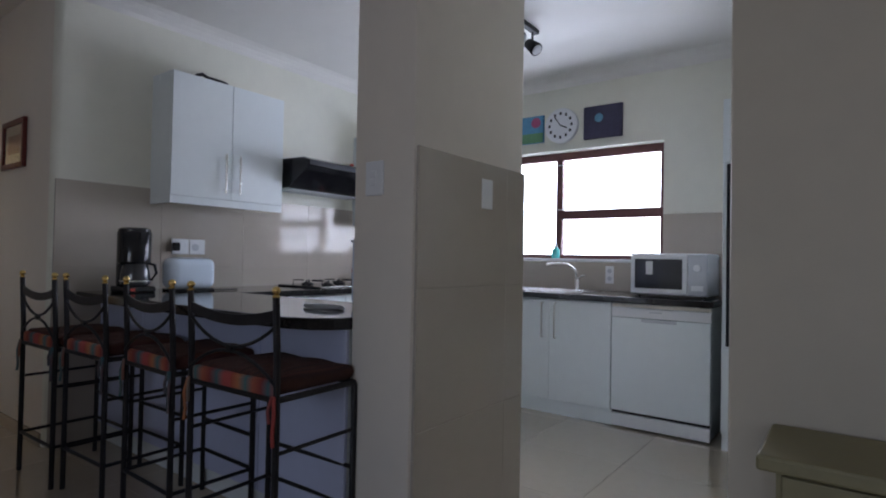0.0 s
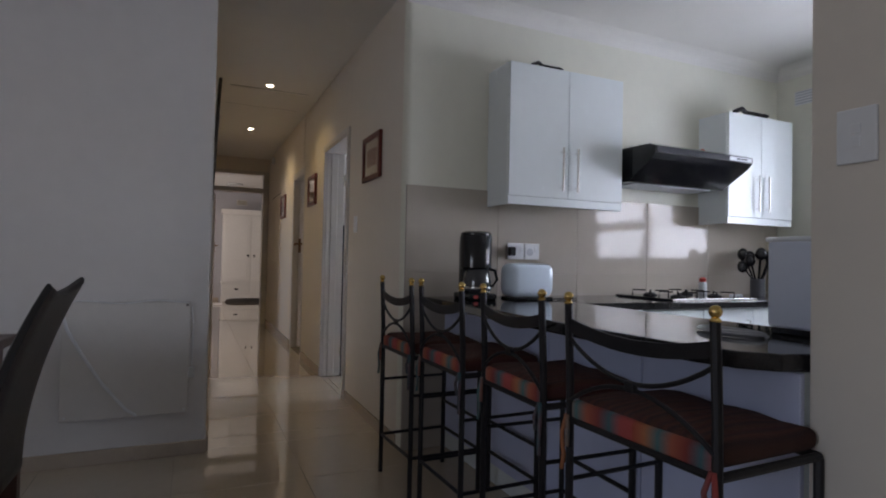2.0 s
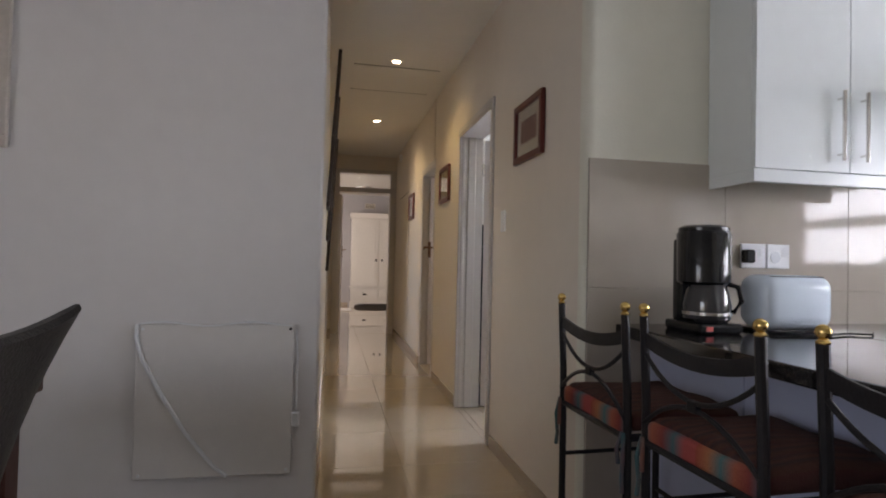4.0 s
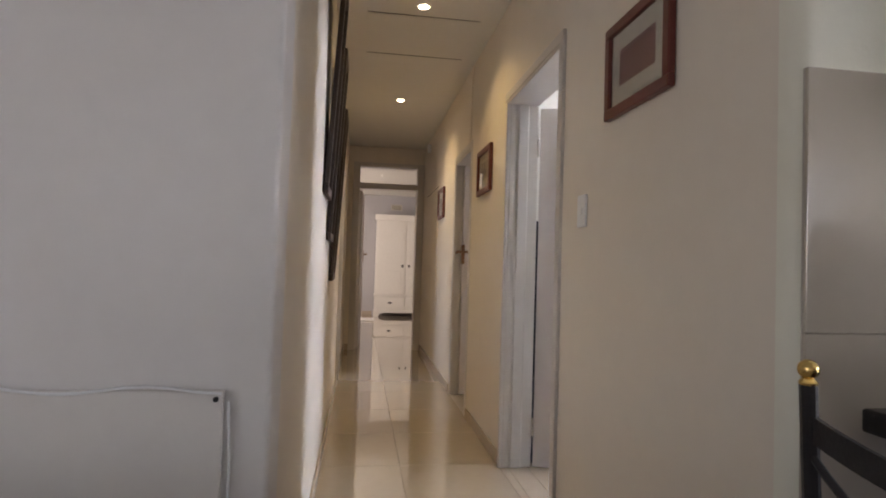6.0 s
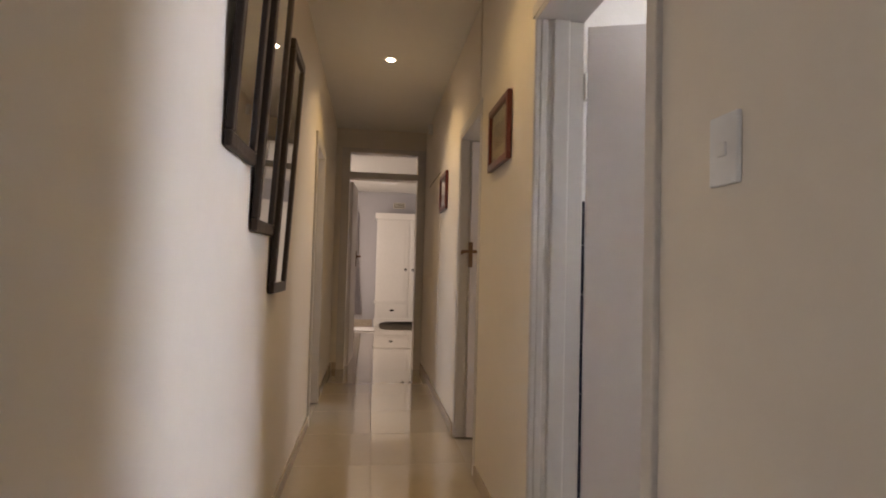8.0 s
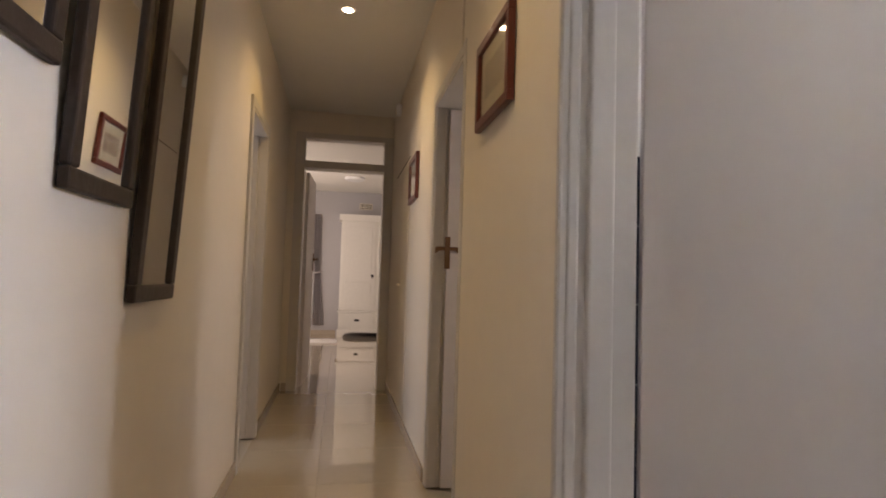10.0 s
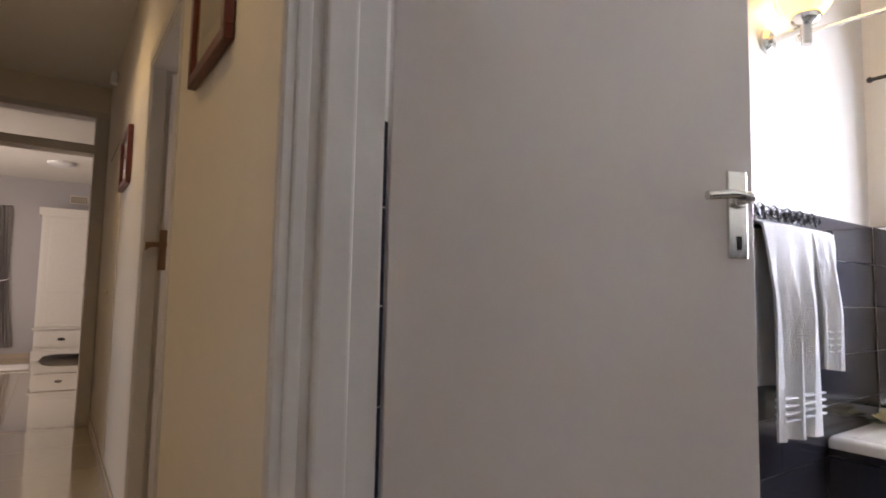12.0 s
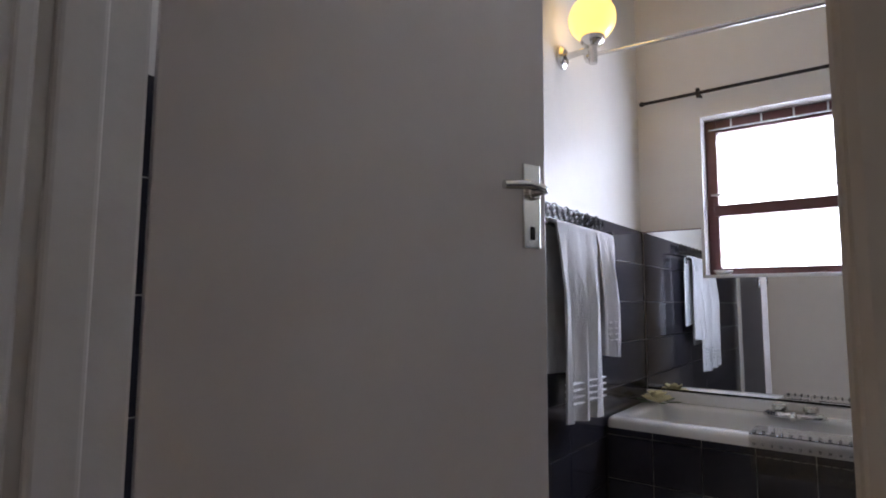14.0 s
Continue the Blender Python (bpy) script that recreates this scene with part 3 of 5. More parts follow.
cable = [(0.03, -0.287 + 0.575 * k / 12, 0.598 + 0.008 * math.sin(k * 0.9)) for k in range(13)]
part("cable", tube(cable, 0.0035), WPLAST, hp, "white flex along the top", True)
part("cable", tube([(0.029, -0.290, 0.596), (0.032, -0.293, 0.55), (0.032, -0.268, 0.46), (0.032, -0.20, 0.33), (0.031, -0.11, 0.18), (0.030, 0.0, 0.04), (0.030, 0.05, 0.004)], 0.008, flat=0.7), WPLAST, hp, "white flex hanging in a curve", True)
part("cord", tube([(0.015, 0.300, 0.57), (0.02, 0.308, 0.45), (0.02, 0.306, 0.25)], 0.003), WPLAST, hp, "", True)
part("plug", box(0.006, 0.032, 0.288, 0.322, 0.185, 0.245, 0.006), WPLAST, hp, "white plug")
picture(pose(DW, -1.520, 1.484), 0.741, 0.880, 0.045, mat("limed_wood_frame", (0.55, 0.49, 0.43), 0.5, vary=0.1, scale=14), PRINT, -90 + 180, "large print in a pale limed wood frame", mount=0.09)

# table and chair
tb = thing("dining_table", pose(-1.72, -1.16, 0), "dark red-brown wooden dining table", "table")
part("tabletop", box(-0.62, 1.0, -0.45, 0.45, 0.725, 0.76, 0.006), DWOOD, tb)
for ax in (-0.55, 0.93):
    for ay in (-0.38, 0.38):
        part("leg", box(ax - 0.035, ax + 0.035, ay - 0.035, ay + 0.035, 0, 0.725, 0.006), DWOOD, tb)
part("apron", box(-0.52, 0.90, 0.36, 0.385, 0.63, 0.724), DWOOD, tb)
part("apron", box(-0.52, 0.90, -0.385, -0.36, 0.63, 0.724), DWOOD, tb)
ch = thing("dining_chair", pose(-1.56, -0.62, 0), "high-backed black leather dining chair with stitched edges", "chair")
rows = []
for i in range(11):
    t = i / 10
    rows.append([(0.05 + 0.135 * t ** 1.6, 0.46 + 0.535 * t), 0.048 - 0.014 * t])


def backrest(columns=14, half=0.215):
    """Padded back with a dipped top edge, flared corners and rounded rims."""
    own, loops = bmesh.new(), []
    edge = [((y0 - th / 2, z0), k) for k, ((y0, z0), th) in enumerate(rows)] + [((rows[-1][0][0] - 0.008, rows[-1][0][1] + 0.009), 10), ((rows[-1][0][0] + 0.008, rows[-1][0][1] + 0.009), 10)]
    edge += [((y0 + th / 2, z0), k) for k, ((y0, z0), th) in reversed(list(enumerate(rows)))]
    for c in range(columns + 1):
        u = -1 + 2 * c / columns
        thin = 1 - 0.55 * max(0.0, abs(u) - 0.82) / 0.18
        loop = []
        for (y_, z_), k in edge:
            mid = rows[k][0][0]
            lift = (k / 10) ** 3
            loop.append(own.verts.new((u * (half + 0.012 * lift), mid + (y_ - mid) * thin + 0.018 * lift * u * u, z_ - 0.032 * lift * (1 - abs(u) ** 2.2))))
        loops.append(loop)
    n_ = len(edge)
    for a, b_ in zip(loops, loops[1:]):
        for k in range(n_):
            own.faces.new((a[k], a[(k + 1) % n_], b_[(k + 1) % n_], b_[k]))
    own.faces.new(loops[0][::-1])
    own.faces.new(loops[-1])
    bmesh.ops.recalc_face_normals(own, faces=own.faces[:])
    return own


part("backrest", backrest(), LEATHER, ch, smooth=True)
part("seat", box(-0.22, 0.22, -0.38, 0.07, 0.40, 0.48, 0.03, seg=3), LEATHER, ch, smooth=True)
for ax in (-0.19, 0.19):
    for ay in (-0.34, 0.04):
        part("leg", box(ax - 0.022, ax + 0.022, ay - 0.022, ay + 0.022, 0, 0.41, 0.004), DWOOD, ch)
sb = thing("console_table", pose(1.55, 1.16, 0), "low olive-brown wooden console against the wall", "console table")
OLIVE = mat("olive_brown_wood", (0.27, 0.235, 0.125), 0.5, vary=0.12, scale=10)
part("top", box(-0.72, 0.72, -0.14, 0.125, 0.71, 0.74, 0.006), OLIVE, sb)
part("drawer_front", box(-0.68, 0.68, -0.115, -0.10, 0.60, 0.70, 0.003), OLIVE, sb)
part("carcass", box(-0.69, 0.69, -0.10, 0.12, 0.56, 0.708), OLIVE, sb)
for ax in (-0.67, 0.67):
    for ay in (-0.09, 0.10):
        part("leg", box(ax - 0.022, ax + 0.022, ay - 0.022, ay + 0.022, 0, 0.56, 0.004), OLIVE, sb)


# ---- bar counter and stools ----
ZC = 0.872
# white panels: bluish shade behind the stools is put into this blue-grey colour
BARP_SHADED = mat("shaded_white_laminate", (0.54, 0.58, 0.76), 0.35, vary=0.03)
bar = thing("bar_counter", pose(0, 0, 0), "polished black granite breakfast bar on white panels", "counter")
outl = [(KW + 0.012, 1.13), (-2.1, 1.115), (-1.5, 1.105), (-0.95, 1.11), (-0.74, 1.125), (-0.63, 1.16), (-0.56, 1.225), (-0.535, 1.30), (-0.535, 1.80), (-2.02, 1.80), (-2.02, 1.82), (KW + 0.012, 1.82)]
part("worktop", prism(outl, "z", ZC - 0.045, ZC, 0.006), GRANITE, bar)
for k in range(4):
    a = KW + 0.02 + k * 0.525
    part("panel", box(a, a + 0.519, 1.262, 1.28, 0.10, ZC - 0.046, 0.003), BARP_SHADED, bar)
part("plinth", box(KW + 0.02, -0.54, 1.30, 1.32, 0.0, 0.10), WHITE, bar)
part("carcass", box(KW + 0.02, -0.54, 1.28, 1.74, 0.0, ZC - 0.046), WHITE, bar)


def build_stool(w=0.195):
    s_ = thing("bar_stool", pose(0, 0, 0), "black wrought-iron bar stool with red woven cushion and brass finials", "bar stool", "stools at the bar")
    d, r = 0.35, 0.0115
    for sx in (-1, 1):
        part("back_post", tube([(sx * w, 0, 0), (sx * w, 0, 0.55), (sx * w, -0.002, 0.75), (sx * w, -0.012, 0.968)], r, n=8), IRON, s_, smooth=True)
        part("leg", tube([(sx * w, d, 0), (sx * w, d, 0.635)], r, n=8), IRON, s_, smooth=True)
        fin = part("finial", ball((sx * w, -0.012, 0.988), 0.0138), BRASS, s_, "brass ball finial", True)
        part("collar", lathe([(0.0115, 0), (0.0125, 0.003), (0.007, 0.010)], 14, c=(sx * w, -0.012, 0.967)), BRASS, fin)
        part("side_stretcher", tube([(sx * w, 0, 0.19), (sx * w, d, 0.19)], 0.008), IRON, s_)
        part("side_stretcher", tube([(sx * w, 0, 0.47), (sx * w, d, 0.47)], 0.007), IRON, s_)
        part("seat_rail", tube([(sx * w, 0, 0.64), (sx * w, d, 0.64)], 0.011), IRON, s_)
    for yy in (0, d):
        part("seat_rail", tube([(-w, yy, 0.64), (w, yy, 0.64)], 0.011), IRON, s_)
        part("stretcher", tube([(-w, yy, 0.19), (w, yy, 0.19)], 0.008), IRON, s_)
    part("stretcher", tube([(-w, d, 0.33), (w, d, 0.33)], 0.008), IRON, s_)
    arc = lambda z0, sag: [(-w + 2 * w * k / 14, -0.009, z0 - sag * (1 - (2 * k / 14 - 1) ** 2)) for k in range(15)]
    pts_ = [(-w + 2 * w * k / 14, 0.91 - 0.030 * (1 - (2 * k / 14 - 1) ** 2)) for k in range(15)]
    outl_ = [(x, z + 0.018) for x, z in pts_] + [(x, z - 0.018) for x, z in reversed(pts_)]
    part("top_rail", prism(outl_, "y", -0.013, -0.005), IRON, s_)
    part("upper_scroll", tube(arc(0.875, 0.085), 0.006), IRON, s_, smooth=True)
    part("lower_scroll", tube(arc(0.69, -0.085), 0.006), IRON, s_, smooth=True)
    part("clasp", box(-0.016, 0.016, -0.017, 0.0, 0.768, 0.795, 0.003), IRON, s_)
    pad = box(-w + 0.002, w - 0.002, 0.004, d + 0.012, 0.650, 0.704, 0.024, seg=4)
    bmesh.ops.subdivide_edges(pad, edges=[e for e in pad.edges if e.calc_length() > 0.15], cuts=6, use_grid_fill=True)
    for v in pad.verts:
        if v.co.z > 0.68:
            v.co.z += 0.016 * (1 - (v.co.x / w) ** 2) * max(0.0, 1 - ((v.co.y - d / 2) / (d / 2)) ** 2) + 0.004 * math.sin(v.co.x * 31 + v.co.y * 17)
    cu = part("cushion", pad, CLOTH, s_, "dark red woven cushion", True)
    part("edge_band", box(-w + 0.006, w - 0.006, -0.006, 0.025, 0.642, 0.698, 0.014, seg=3), TRIM, cu, "orange and teal patterned edge", True)
    for sx in (-1, 1):
        tie = part("tie", tube([(sx * w, -0.012, 0.655), (sx * (w + 0.012), -0.020, 0.60), (sx * (w + 0.004), -0.018, 0.54), (sx * (w + 0.010), -0.02, 0.50)], 0.006), TRIM, cu, "striped tie cord", True)
        part("tie", tube([(sx * (w - 0.004), -0.014, 0.655), (sx * (w - 0.016), -0.022, 0.61), (sx * (w - 0.012), -0.02, 0.57)], 0.006), TRIM, cu, "striped tie cord", True)
    return s_


stool = build_stool()
stool.matrix_world = pose(-2.20, 0.818, 0, 0, 0, 1.5)
copy_thing(stool, pose(-1.775, 0.862, 0, 0, 0, 1.5))
copy_thing(stool, pose(-1.285, 0.905, 0, 0, 0, -1))
wide = build_stool(0.238)
wide.matrix_world = pose(-0.722, 0.912, 0, 0, 0, 2)

# things on the bar
cm = thing("coffee_maker", pose(-2.42, 1.345, ZC), "black drip coffee maker with glass jug", "coffee maker")
part("base", box(-0.095, 0.11, -0.085, 0.085, 0.0, 0.035, 0.01), BPLAST, cm)
part("column", box(-0.085, -0.02, -0.062, 0.062, 0.03, 0.33, 0.012), BPLAST, cm, smooth=True)
part("brew_head", lathe([(0.080, 0.165), (0.089, 0.175), (0.091, 0.345), (0.084, 0.355)], 28, c=(0.01, 0, 0)), GLOSSB, cm, smooth=True)
part("lid", lathe([(0.085, 0.355), (0.085, 0.366), (0.07, 0.374)], 28, c=(0.01, 0, 0)), BPLAST, cm, smooth=True)
jug = part("jug", lathe([(0.066, 0.036), (0.078, 0.048), (0.080, 0.095), (0.070, 0.145), (0.058, 0.175)], 28, c=(0.03, 0, 0)), SMOKED, cm, "smoked glass coffee jug", True)
part("band", lathe([(0.0745, 0.060), (0.0815, 0.061), (0.0815, 0.072), (0.0745, 0.073)], 28, c=(0.03, 0, 0)), CHROME, jug)
part("jug_handle", tube([(0.06, 0.055, 0.17), (0.08, 0.085, 0.16), (0.085, 0.095, 0.11), (0.075, 0.07, 0.07)], 0.009), BPLAST, jug, "", True)
part("switch", box(0.108, 0.112, -0.06, -0.035, 0.010, 0.026), REDP, cm, "small red switch")

to = thing("toaster", pose(-2.40, 1.532, ZC), "glossy white two-slice toaster with rounded corners", "toaster")
part("body", box(-0.075, 0.085, -0.005, 0.285, 0.012, 0.205, 0.048, seg=5), mat("glossy_white_plastic", (0.72, 0.82, 0.92), 0.18, vary=0.01), to, smooth=True)
part("base", box(-0.07, 0.08, 0.01, 0.27, 0.0, 0.014, 0.004), BPLAST, to)
part("slot", box(-0.045, 0.0, 0.03, 0.25, 0.1985, 0.201), BPLAST, to)
part("slot", box(0.015, 0.06, 0.03, 0.25, 0.1985, 0.201), BPLAST, to)
part("dial", cyl((0.0, 0.285, 0.07), (0.0, 0.297, 0.07), 0.014), SILVER, to)
part("lever", box(-0.012, 0.022, 0.285, 0.305, 0.13, 0.145, 0.004), SILVER, to)
part("cord", tube([(0.09, 0.0, 0.012), (0.14, 0.06, 0.006), (0.16, 0.17, 0.006), (0.12, 0.28, 0.006), (0.15, 0.36, 0.006), (0.1, 0.42, 0.006)], 0.0035), BPLAST, to, "black power cord", True)
so = thing("wall_socket", pose(KW + 0.012, 1.735, 1.15), "white double wall socket with a plug in it", "socket")
part("plate", box(0.0, 0.010, -0.055, 0.06, -0.05, 0.05, 0.003), WPLAST, so)
part("plug", box(0.010, 0.045, -0.06, -0.015, -0.03, 0.025, 0.008), BPLAST, so, "black plug")
sp2 = part("plate", box(0.0, 0.010, 0.068, 0.175, -0.05, 0.05, 0.003), WPLAST, so)
part("rocker", box(0.010, 0.014, 0.135, 0.155, 0.0, 0.03, 0.002), WPLAST, sp2)
part("socket_face", cyl((0.009, 0.105, -0.004), (0.0125, 0.105, -0.004), 0.024), SILVER, sp2)
part("rocker", box(0.010, 0.014, 0.030, 0.050, 0.0, 0.03, 0.002), WPLAST, so)
br = thing("bread_bin", pose(-0.72, 1.62, ZC), "white upright appliance housing on the bar", "appliance")
part("body", box(-0.15, 0.15, -0.02, 0.15, 0.02, 0.30, 0.015, seg=3), mat("bluish_white_plastic", (0.66, 0.70, 0.80), 0.35, vary=0.02), br, smooth=True)
part("base", box(-0.14, 0.14, -0.01, 0.14, 0.0, 0.022, 0.004), BPLAST, br)
part("lid", box(-0.153, 0.153, -0.024, 0.153, 0.292, 0.308, 0.006), WPLAST, br)
fx = thing("power_cable", pose(-0.88, 1.45, ZC), "coiled grey power cable on the bar", "cable")
part("coil", tube([(0.12 * math.cos(a) * (1 - a * 0.012), 0.05 * math.sin(a), 0.005 + a * 0.0009) for a in [k * 0.35 for k in range(37)]], 0.0045), mat("grey_flex", (0.35, 0.35, 0.36), 0.5, vary=0.05), fx, smooth=True)

# ---- kitchen, cabinet wall ----
kc = thing("base_cabinets", pose(0, 0, 0), "white base cabinets under black granite worktop", "cabinet")
part("worktop", box(KW + 0.012, -2.02, 1.822, KY - 0.012, ZC - 0.04, ZC, 0.005), GRANITE, kc)
part("carcass", box(KW + 0.012, -2.075, 1.83, KY - 0.02, 0.10, ZC - 0.041), WHITE, kc)
part("plinth", box(KW + 0.03, -2.12, 1.83, KY - 0.02, 0.0, 0.10), WHITE, kc)
for k in range(4):
    a = 1.84 + k * 0.43
    d = part("door", box(-2.074, -2.056, a, a + 0.425, 0.11, ZC - 0.05, 0.002), WHITE, kc)
    part("handle", tube([(-2.056, a + 0.37, 0.55), (-2.03, a + 0.37, 0.55), (-2.03, a + 0.37, 0.75), (-2.056, a + 0.37, 0.75)], 0.005), CHROME, d)


def wall_cabinet(y0, y1, z0, z1, xf, hy):
    w = thing("wall_cabinet", pose(KW + 0.004, y0, z0), "white two-door wall cabinet with bar handles", "cabinet", "kitchen wall cabinets")
    dx, wy, hh = xf - KW - 0.004, y1 - y0, z1 - z0
    part("carcass", box(0, dx - 0.020, 0, wy, 0.045, hh, 0.0015), WHITE, w)
    part("pelmet", box(dx - 0.030, dx - 0.004, 0, wy, 0.0, 0.048, 0.002), WHITE, w)
    part("pelmet", box(0, dx - 0.03, 0, 0.018, 0.0, 0.045, 0.002), WHITE, w)
    for k in range(2):
        a = k * wy / 2
        d = part("door", box(dx - 0.019, dx, a + 0.0015, a + wy / 2 - 0.0015, 0.050, hh, 0.002), WHITE, w)
        yy = wy / 2 + (-0.055 if k == 0 else 0.050)
        part("handle", cyl((dx + 0.028, yy, 0.09), (dx + 0.028, yy, 0.35), 0.007), CHROME, d, "slim steel bar handle", True)
        for zz in (0.115, 0.325):
            part("handle_post", cyl((dx, yy, zz), (dx + 0.028, yy, zz), 0.004), CHROME, d)
    return w


wall_cabinet(1.535, 2.36, 1.415, 2.235, -2.39, 0)
wall_cabinet(3.31, 3.99, 1.385, 2.17, -2.39, 0)

hd = thing("cooker_hood", pose(KW + 0.002, 2.40, 1.605), "black slanted cooker hood with a silver control strip", "cooker hood")
part("canopy", prism([(0, 0.0), (0.27, 0.0), (0.46, 0.115), (0.495, 0.150), (0.495, 0.190), (0.44, 0.212), (0, 0.222)], "y", 0.0, 0.84, 0.004), GLOSSB, hd)
part("front_strip", box(0.493, 0.501, 0.006, 0.834, 0.152, 0.188, 0.002), mat("smoked_trim", (0.05, 0.05, 0.058), 0.18, vary=0.05), hd)
part("control_panel", box(0.500, 0.503, 0.62, 0.82, 0.158, 0.182, 0.001), SILVER, hd)
for k in range(3):
    part("button", box(0.503, 0.507, 0.68 + k * 0.035, 0.704 + k * 0.035, 0.165, 0.174), BPLAST, hd)
part("filter", box(0.04, 0.24, 0.08, 0.76, -0.006, -0.001, 0.002), SILVER, hd, "pale metal grease filter")
ob = thing("pepper_mill", pose(-2.36, 3.02, 1.822), "small red ornament on the cooker hood", "ornament")
part("body", lathe([(0.018, 0), (0.022, 0.012), (0.015, 0.026), (0.019, 0.036), (0.009, 0.046)], 14), REDP, ob, smooth=True)

hob = thing("gas_hob", pose(-2.335, 2.84, ZC), "four-burner gas hob with black pan supports", "hob")
part("tray", box(-0.24, 0.25, -0.36, 0.36, 0.0, 0.012, 0.004), DARKGL, hob)
part("front_trim", box(0.247, 0.255, -0.36, 0.36, 0.0, 0.013, 0.002), CHROME, hob)
for bx_, by_ in ((-0.11, -0.18), (0.12, -0.18), (-0.11, 0.14), (0.12, 0.14)):
    bn = part("burner", lathe([(0.045, 0.012), (0.045, 0.022), (0.03, 0.024), (0.03, 0.030), (0.005, 0.032)], 20, c=(bx_, by_, 0)), IRON, hob, smooth=True)
    for a in range(4):
        dx, dy = math.cos(a * math.pi / 2 + 0.78), math.sin(a * math.pi / 2 + 0.78)
        part("pan_support", tube([(bx_ + dx * 0.11, by_ + dy * 0.11, 0.012), (bx_ + dx * 0.11, by_ + dy * 0.11, 0.045), (bx_ + dx * 0.03, by_ + dy * 0.03, 0.045)], 0.005, n=6), IRON, bn)
for k in range(4):
    part("knob", cyl((0.16, 0.24 + k * 0.03, 0.012), (0.16, 0.24 + k * 0.03, 0.03), 0.012, n=14), SILVER, hob)
sh = thing("salt_shaker", pose(-2.56, 3.27, ZC), "small glass shaker with a red cap", "shaker")
part("body", lathe([(0.024, 0), (0.028, 0.01), (0.026, 0.085), (0.022, 0.095)], 16), SILVER, sh, smooth=True)
part("cap", lathe([(0.023, 0.095), (0.024, 0.12), (0.012, 0.128)], 16), REDP, sh, "red cap", True)
ut = thing("utensil_jar", pose(-2.42, 3.66, ZC), "grey jar full of black cooking utensils", "utensil jar")
part("jar", lathe([(0.045, 0), (0.05, 0.01), (0.048, 0.12), (0.05, 0.125)], 20), mat("dark_grey_pottery", (0.12, 0.12, 0.13), 0.4, vary=0.1), ut, smooth=True)
rnd = random.Random(5)
for k in range(9):
    a = k * 0.7
    tip = (0.09 * math.cos(a), 0.10 * math.sin(a), 0.20 + 0.10 * rnd.random())
    u = part("utensil", tube([(0.02 * math.cos(a), 0.02 * math.sin(a), 0.10), tip], 0.006), BPLAST, ut)
    part("head", ball((tip[0] * 1.1, tip[1] * 1.1, tip[2] + 0.01), 0.042, sc=(0.9, 0.9, 1.1), n=10), BPLAST, u, smooth=True)


def ornament(place):
    o = thing("lizard_ornament", place, "dark metal lizard ornament on top of cabinet", "ornament", "cabinet ornaments")
    part("body", tube([(-0.0, -0.10, 0.012), (0.01, -0.06, 0.03), (0.0, -0.02, 0.018), (-0.01, 0.03, 0.022), (0.0, 0.07, 0.018), (0.012, 0.10, 0.010)], 0.011, n=8), IRON, o, smooth=True)
    part("head", ball((0.004, 0.11, 0.013), 0.013, sc=(0.9, 1.5, 0.7), n=10), IRON, o, smooth=True)
    for yy in (-0.02, 0.06):
        for sx in (-1, 1):
            part("leg", tube([(0, yy, 0.015), (sx * 0.03, yy + 0.012, 0.014), (sx * 0.045, yy + 0.025, 0.003)], 0.004, n=6), IRON, o)


ornament(pose(-2.43, 1.80, 2.235))
ornament(pose(-2.43, 3.56, 2.17) @ Matrix.Scale(1.5, 4))
vt = thing("wall_vent", pose(-2.38, KY, 2.40), "white louvred air vent high on kitchen wall", "vent")
part("plate", box(-0.12, 0.12, -0.006, 0.0, -0.055, 0.055, 0.002), WPLAST, vt)
for k in range(5):
    part("slat", box(-0.11, 0.11, -0.012, -0.005, -0.045 + k * 0.021, -0.037 + k * 0.021), SILVER, vt)

# ---- kitchen, window wall ----
KF = 3.515
def base_unit(name, x0, x1, label):
    u = thing(name, pose(0, 0, 0), label, "cabinet", "units under the window")
    part("carcass", box(x0 + 0.001, x1 - 0.001, KF + 0.02, KY - 0.012, 0.10, ZC - 0.045), WHITE, u)
    part("plinth", box(x0 + 0.001, x1 - 0.001, KF + 0.03, KF + 0.045, 0.0, 0.10), WHITE, u)
    half = (x1 - x0) / 2
    for k in range(2):
        d = part("door", box(x0 + k * half + 0.0015, x0 + (k + 1) * half - 0.0015, KF, KF + 0.019, 0.105, ZC - 0.05, 0.002), WHITE, u)
        hx = x0 + half + (-0.05 if k == 0 else 0.05)
        part("handle", tube([(hx, KF, 0.80), (hx, KF - 0.028, 0.80), (hx, KF - 0.028, 0.55), (hx, KF, 0.55)], 0.006), CHROME, d, "slim steel bar handle", True)


base_unit("sink_unit", -1.26, -0.352, "white two-door base cabinet below the sink")
base_unit("corner_unit", -2.0, -1.262, "white base cabinet under the window worktop")
wt = thing("window_worktop", pose(0, 0, 0), "polished black granite worktop under the window", "worktop")
part("slab", box(-2.01, 0.285, KF - 0.025, KY - 0.012, ZC - 0.04, ZC, 0.005), GRANITE, wt)
dwm = thing("dishwasher", pose(-0.35, KF, 0), "white freestanding dishwasher under the worktop", "dishwasher")
part("body", box(0.004, 0.616, 0.035, 0.56, 0.02, ZC - 0.045), WHITE, dwm)
part("door", box(0.004, 0.616, 0.0, 0.034, 0.115, 0.735, 0.004), WHITE, dwm)
part("control_panel", box(0.004, 0.616, 0.0, 0.034, 0.738, 0.80, 0.004), WPLAST, dwm)
part("top_strip", box(0.004, 0.616, 0.004, 0.034, 0.804, 0.826, 0.003), mat("cream_plastic", (0.68, 0.64, 0.55), 0.4, vary=0.03), dwm)
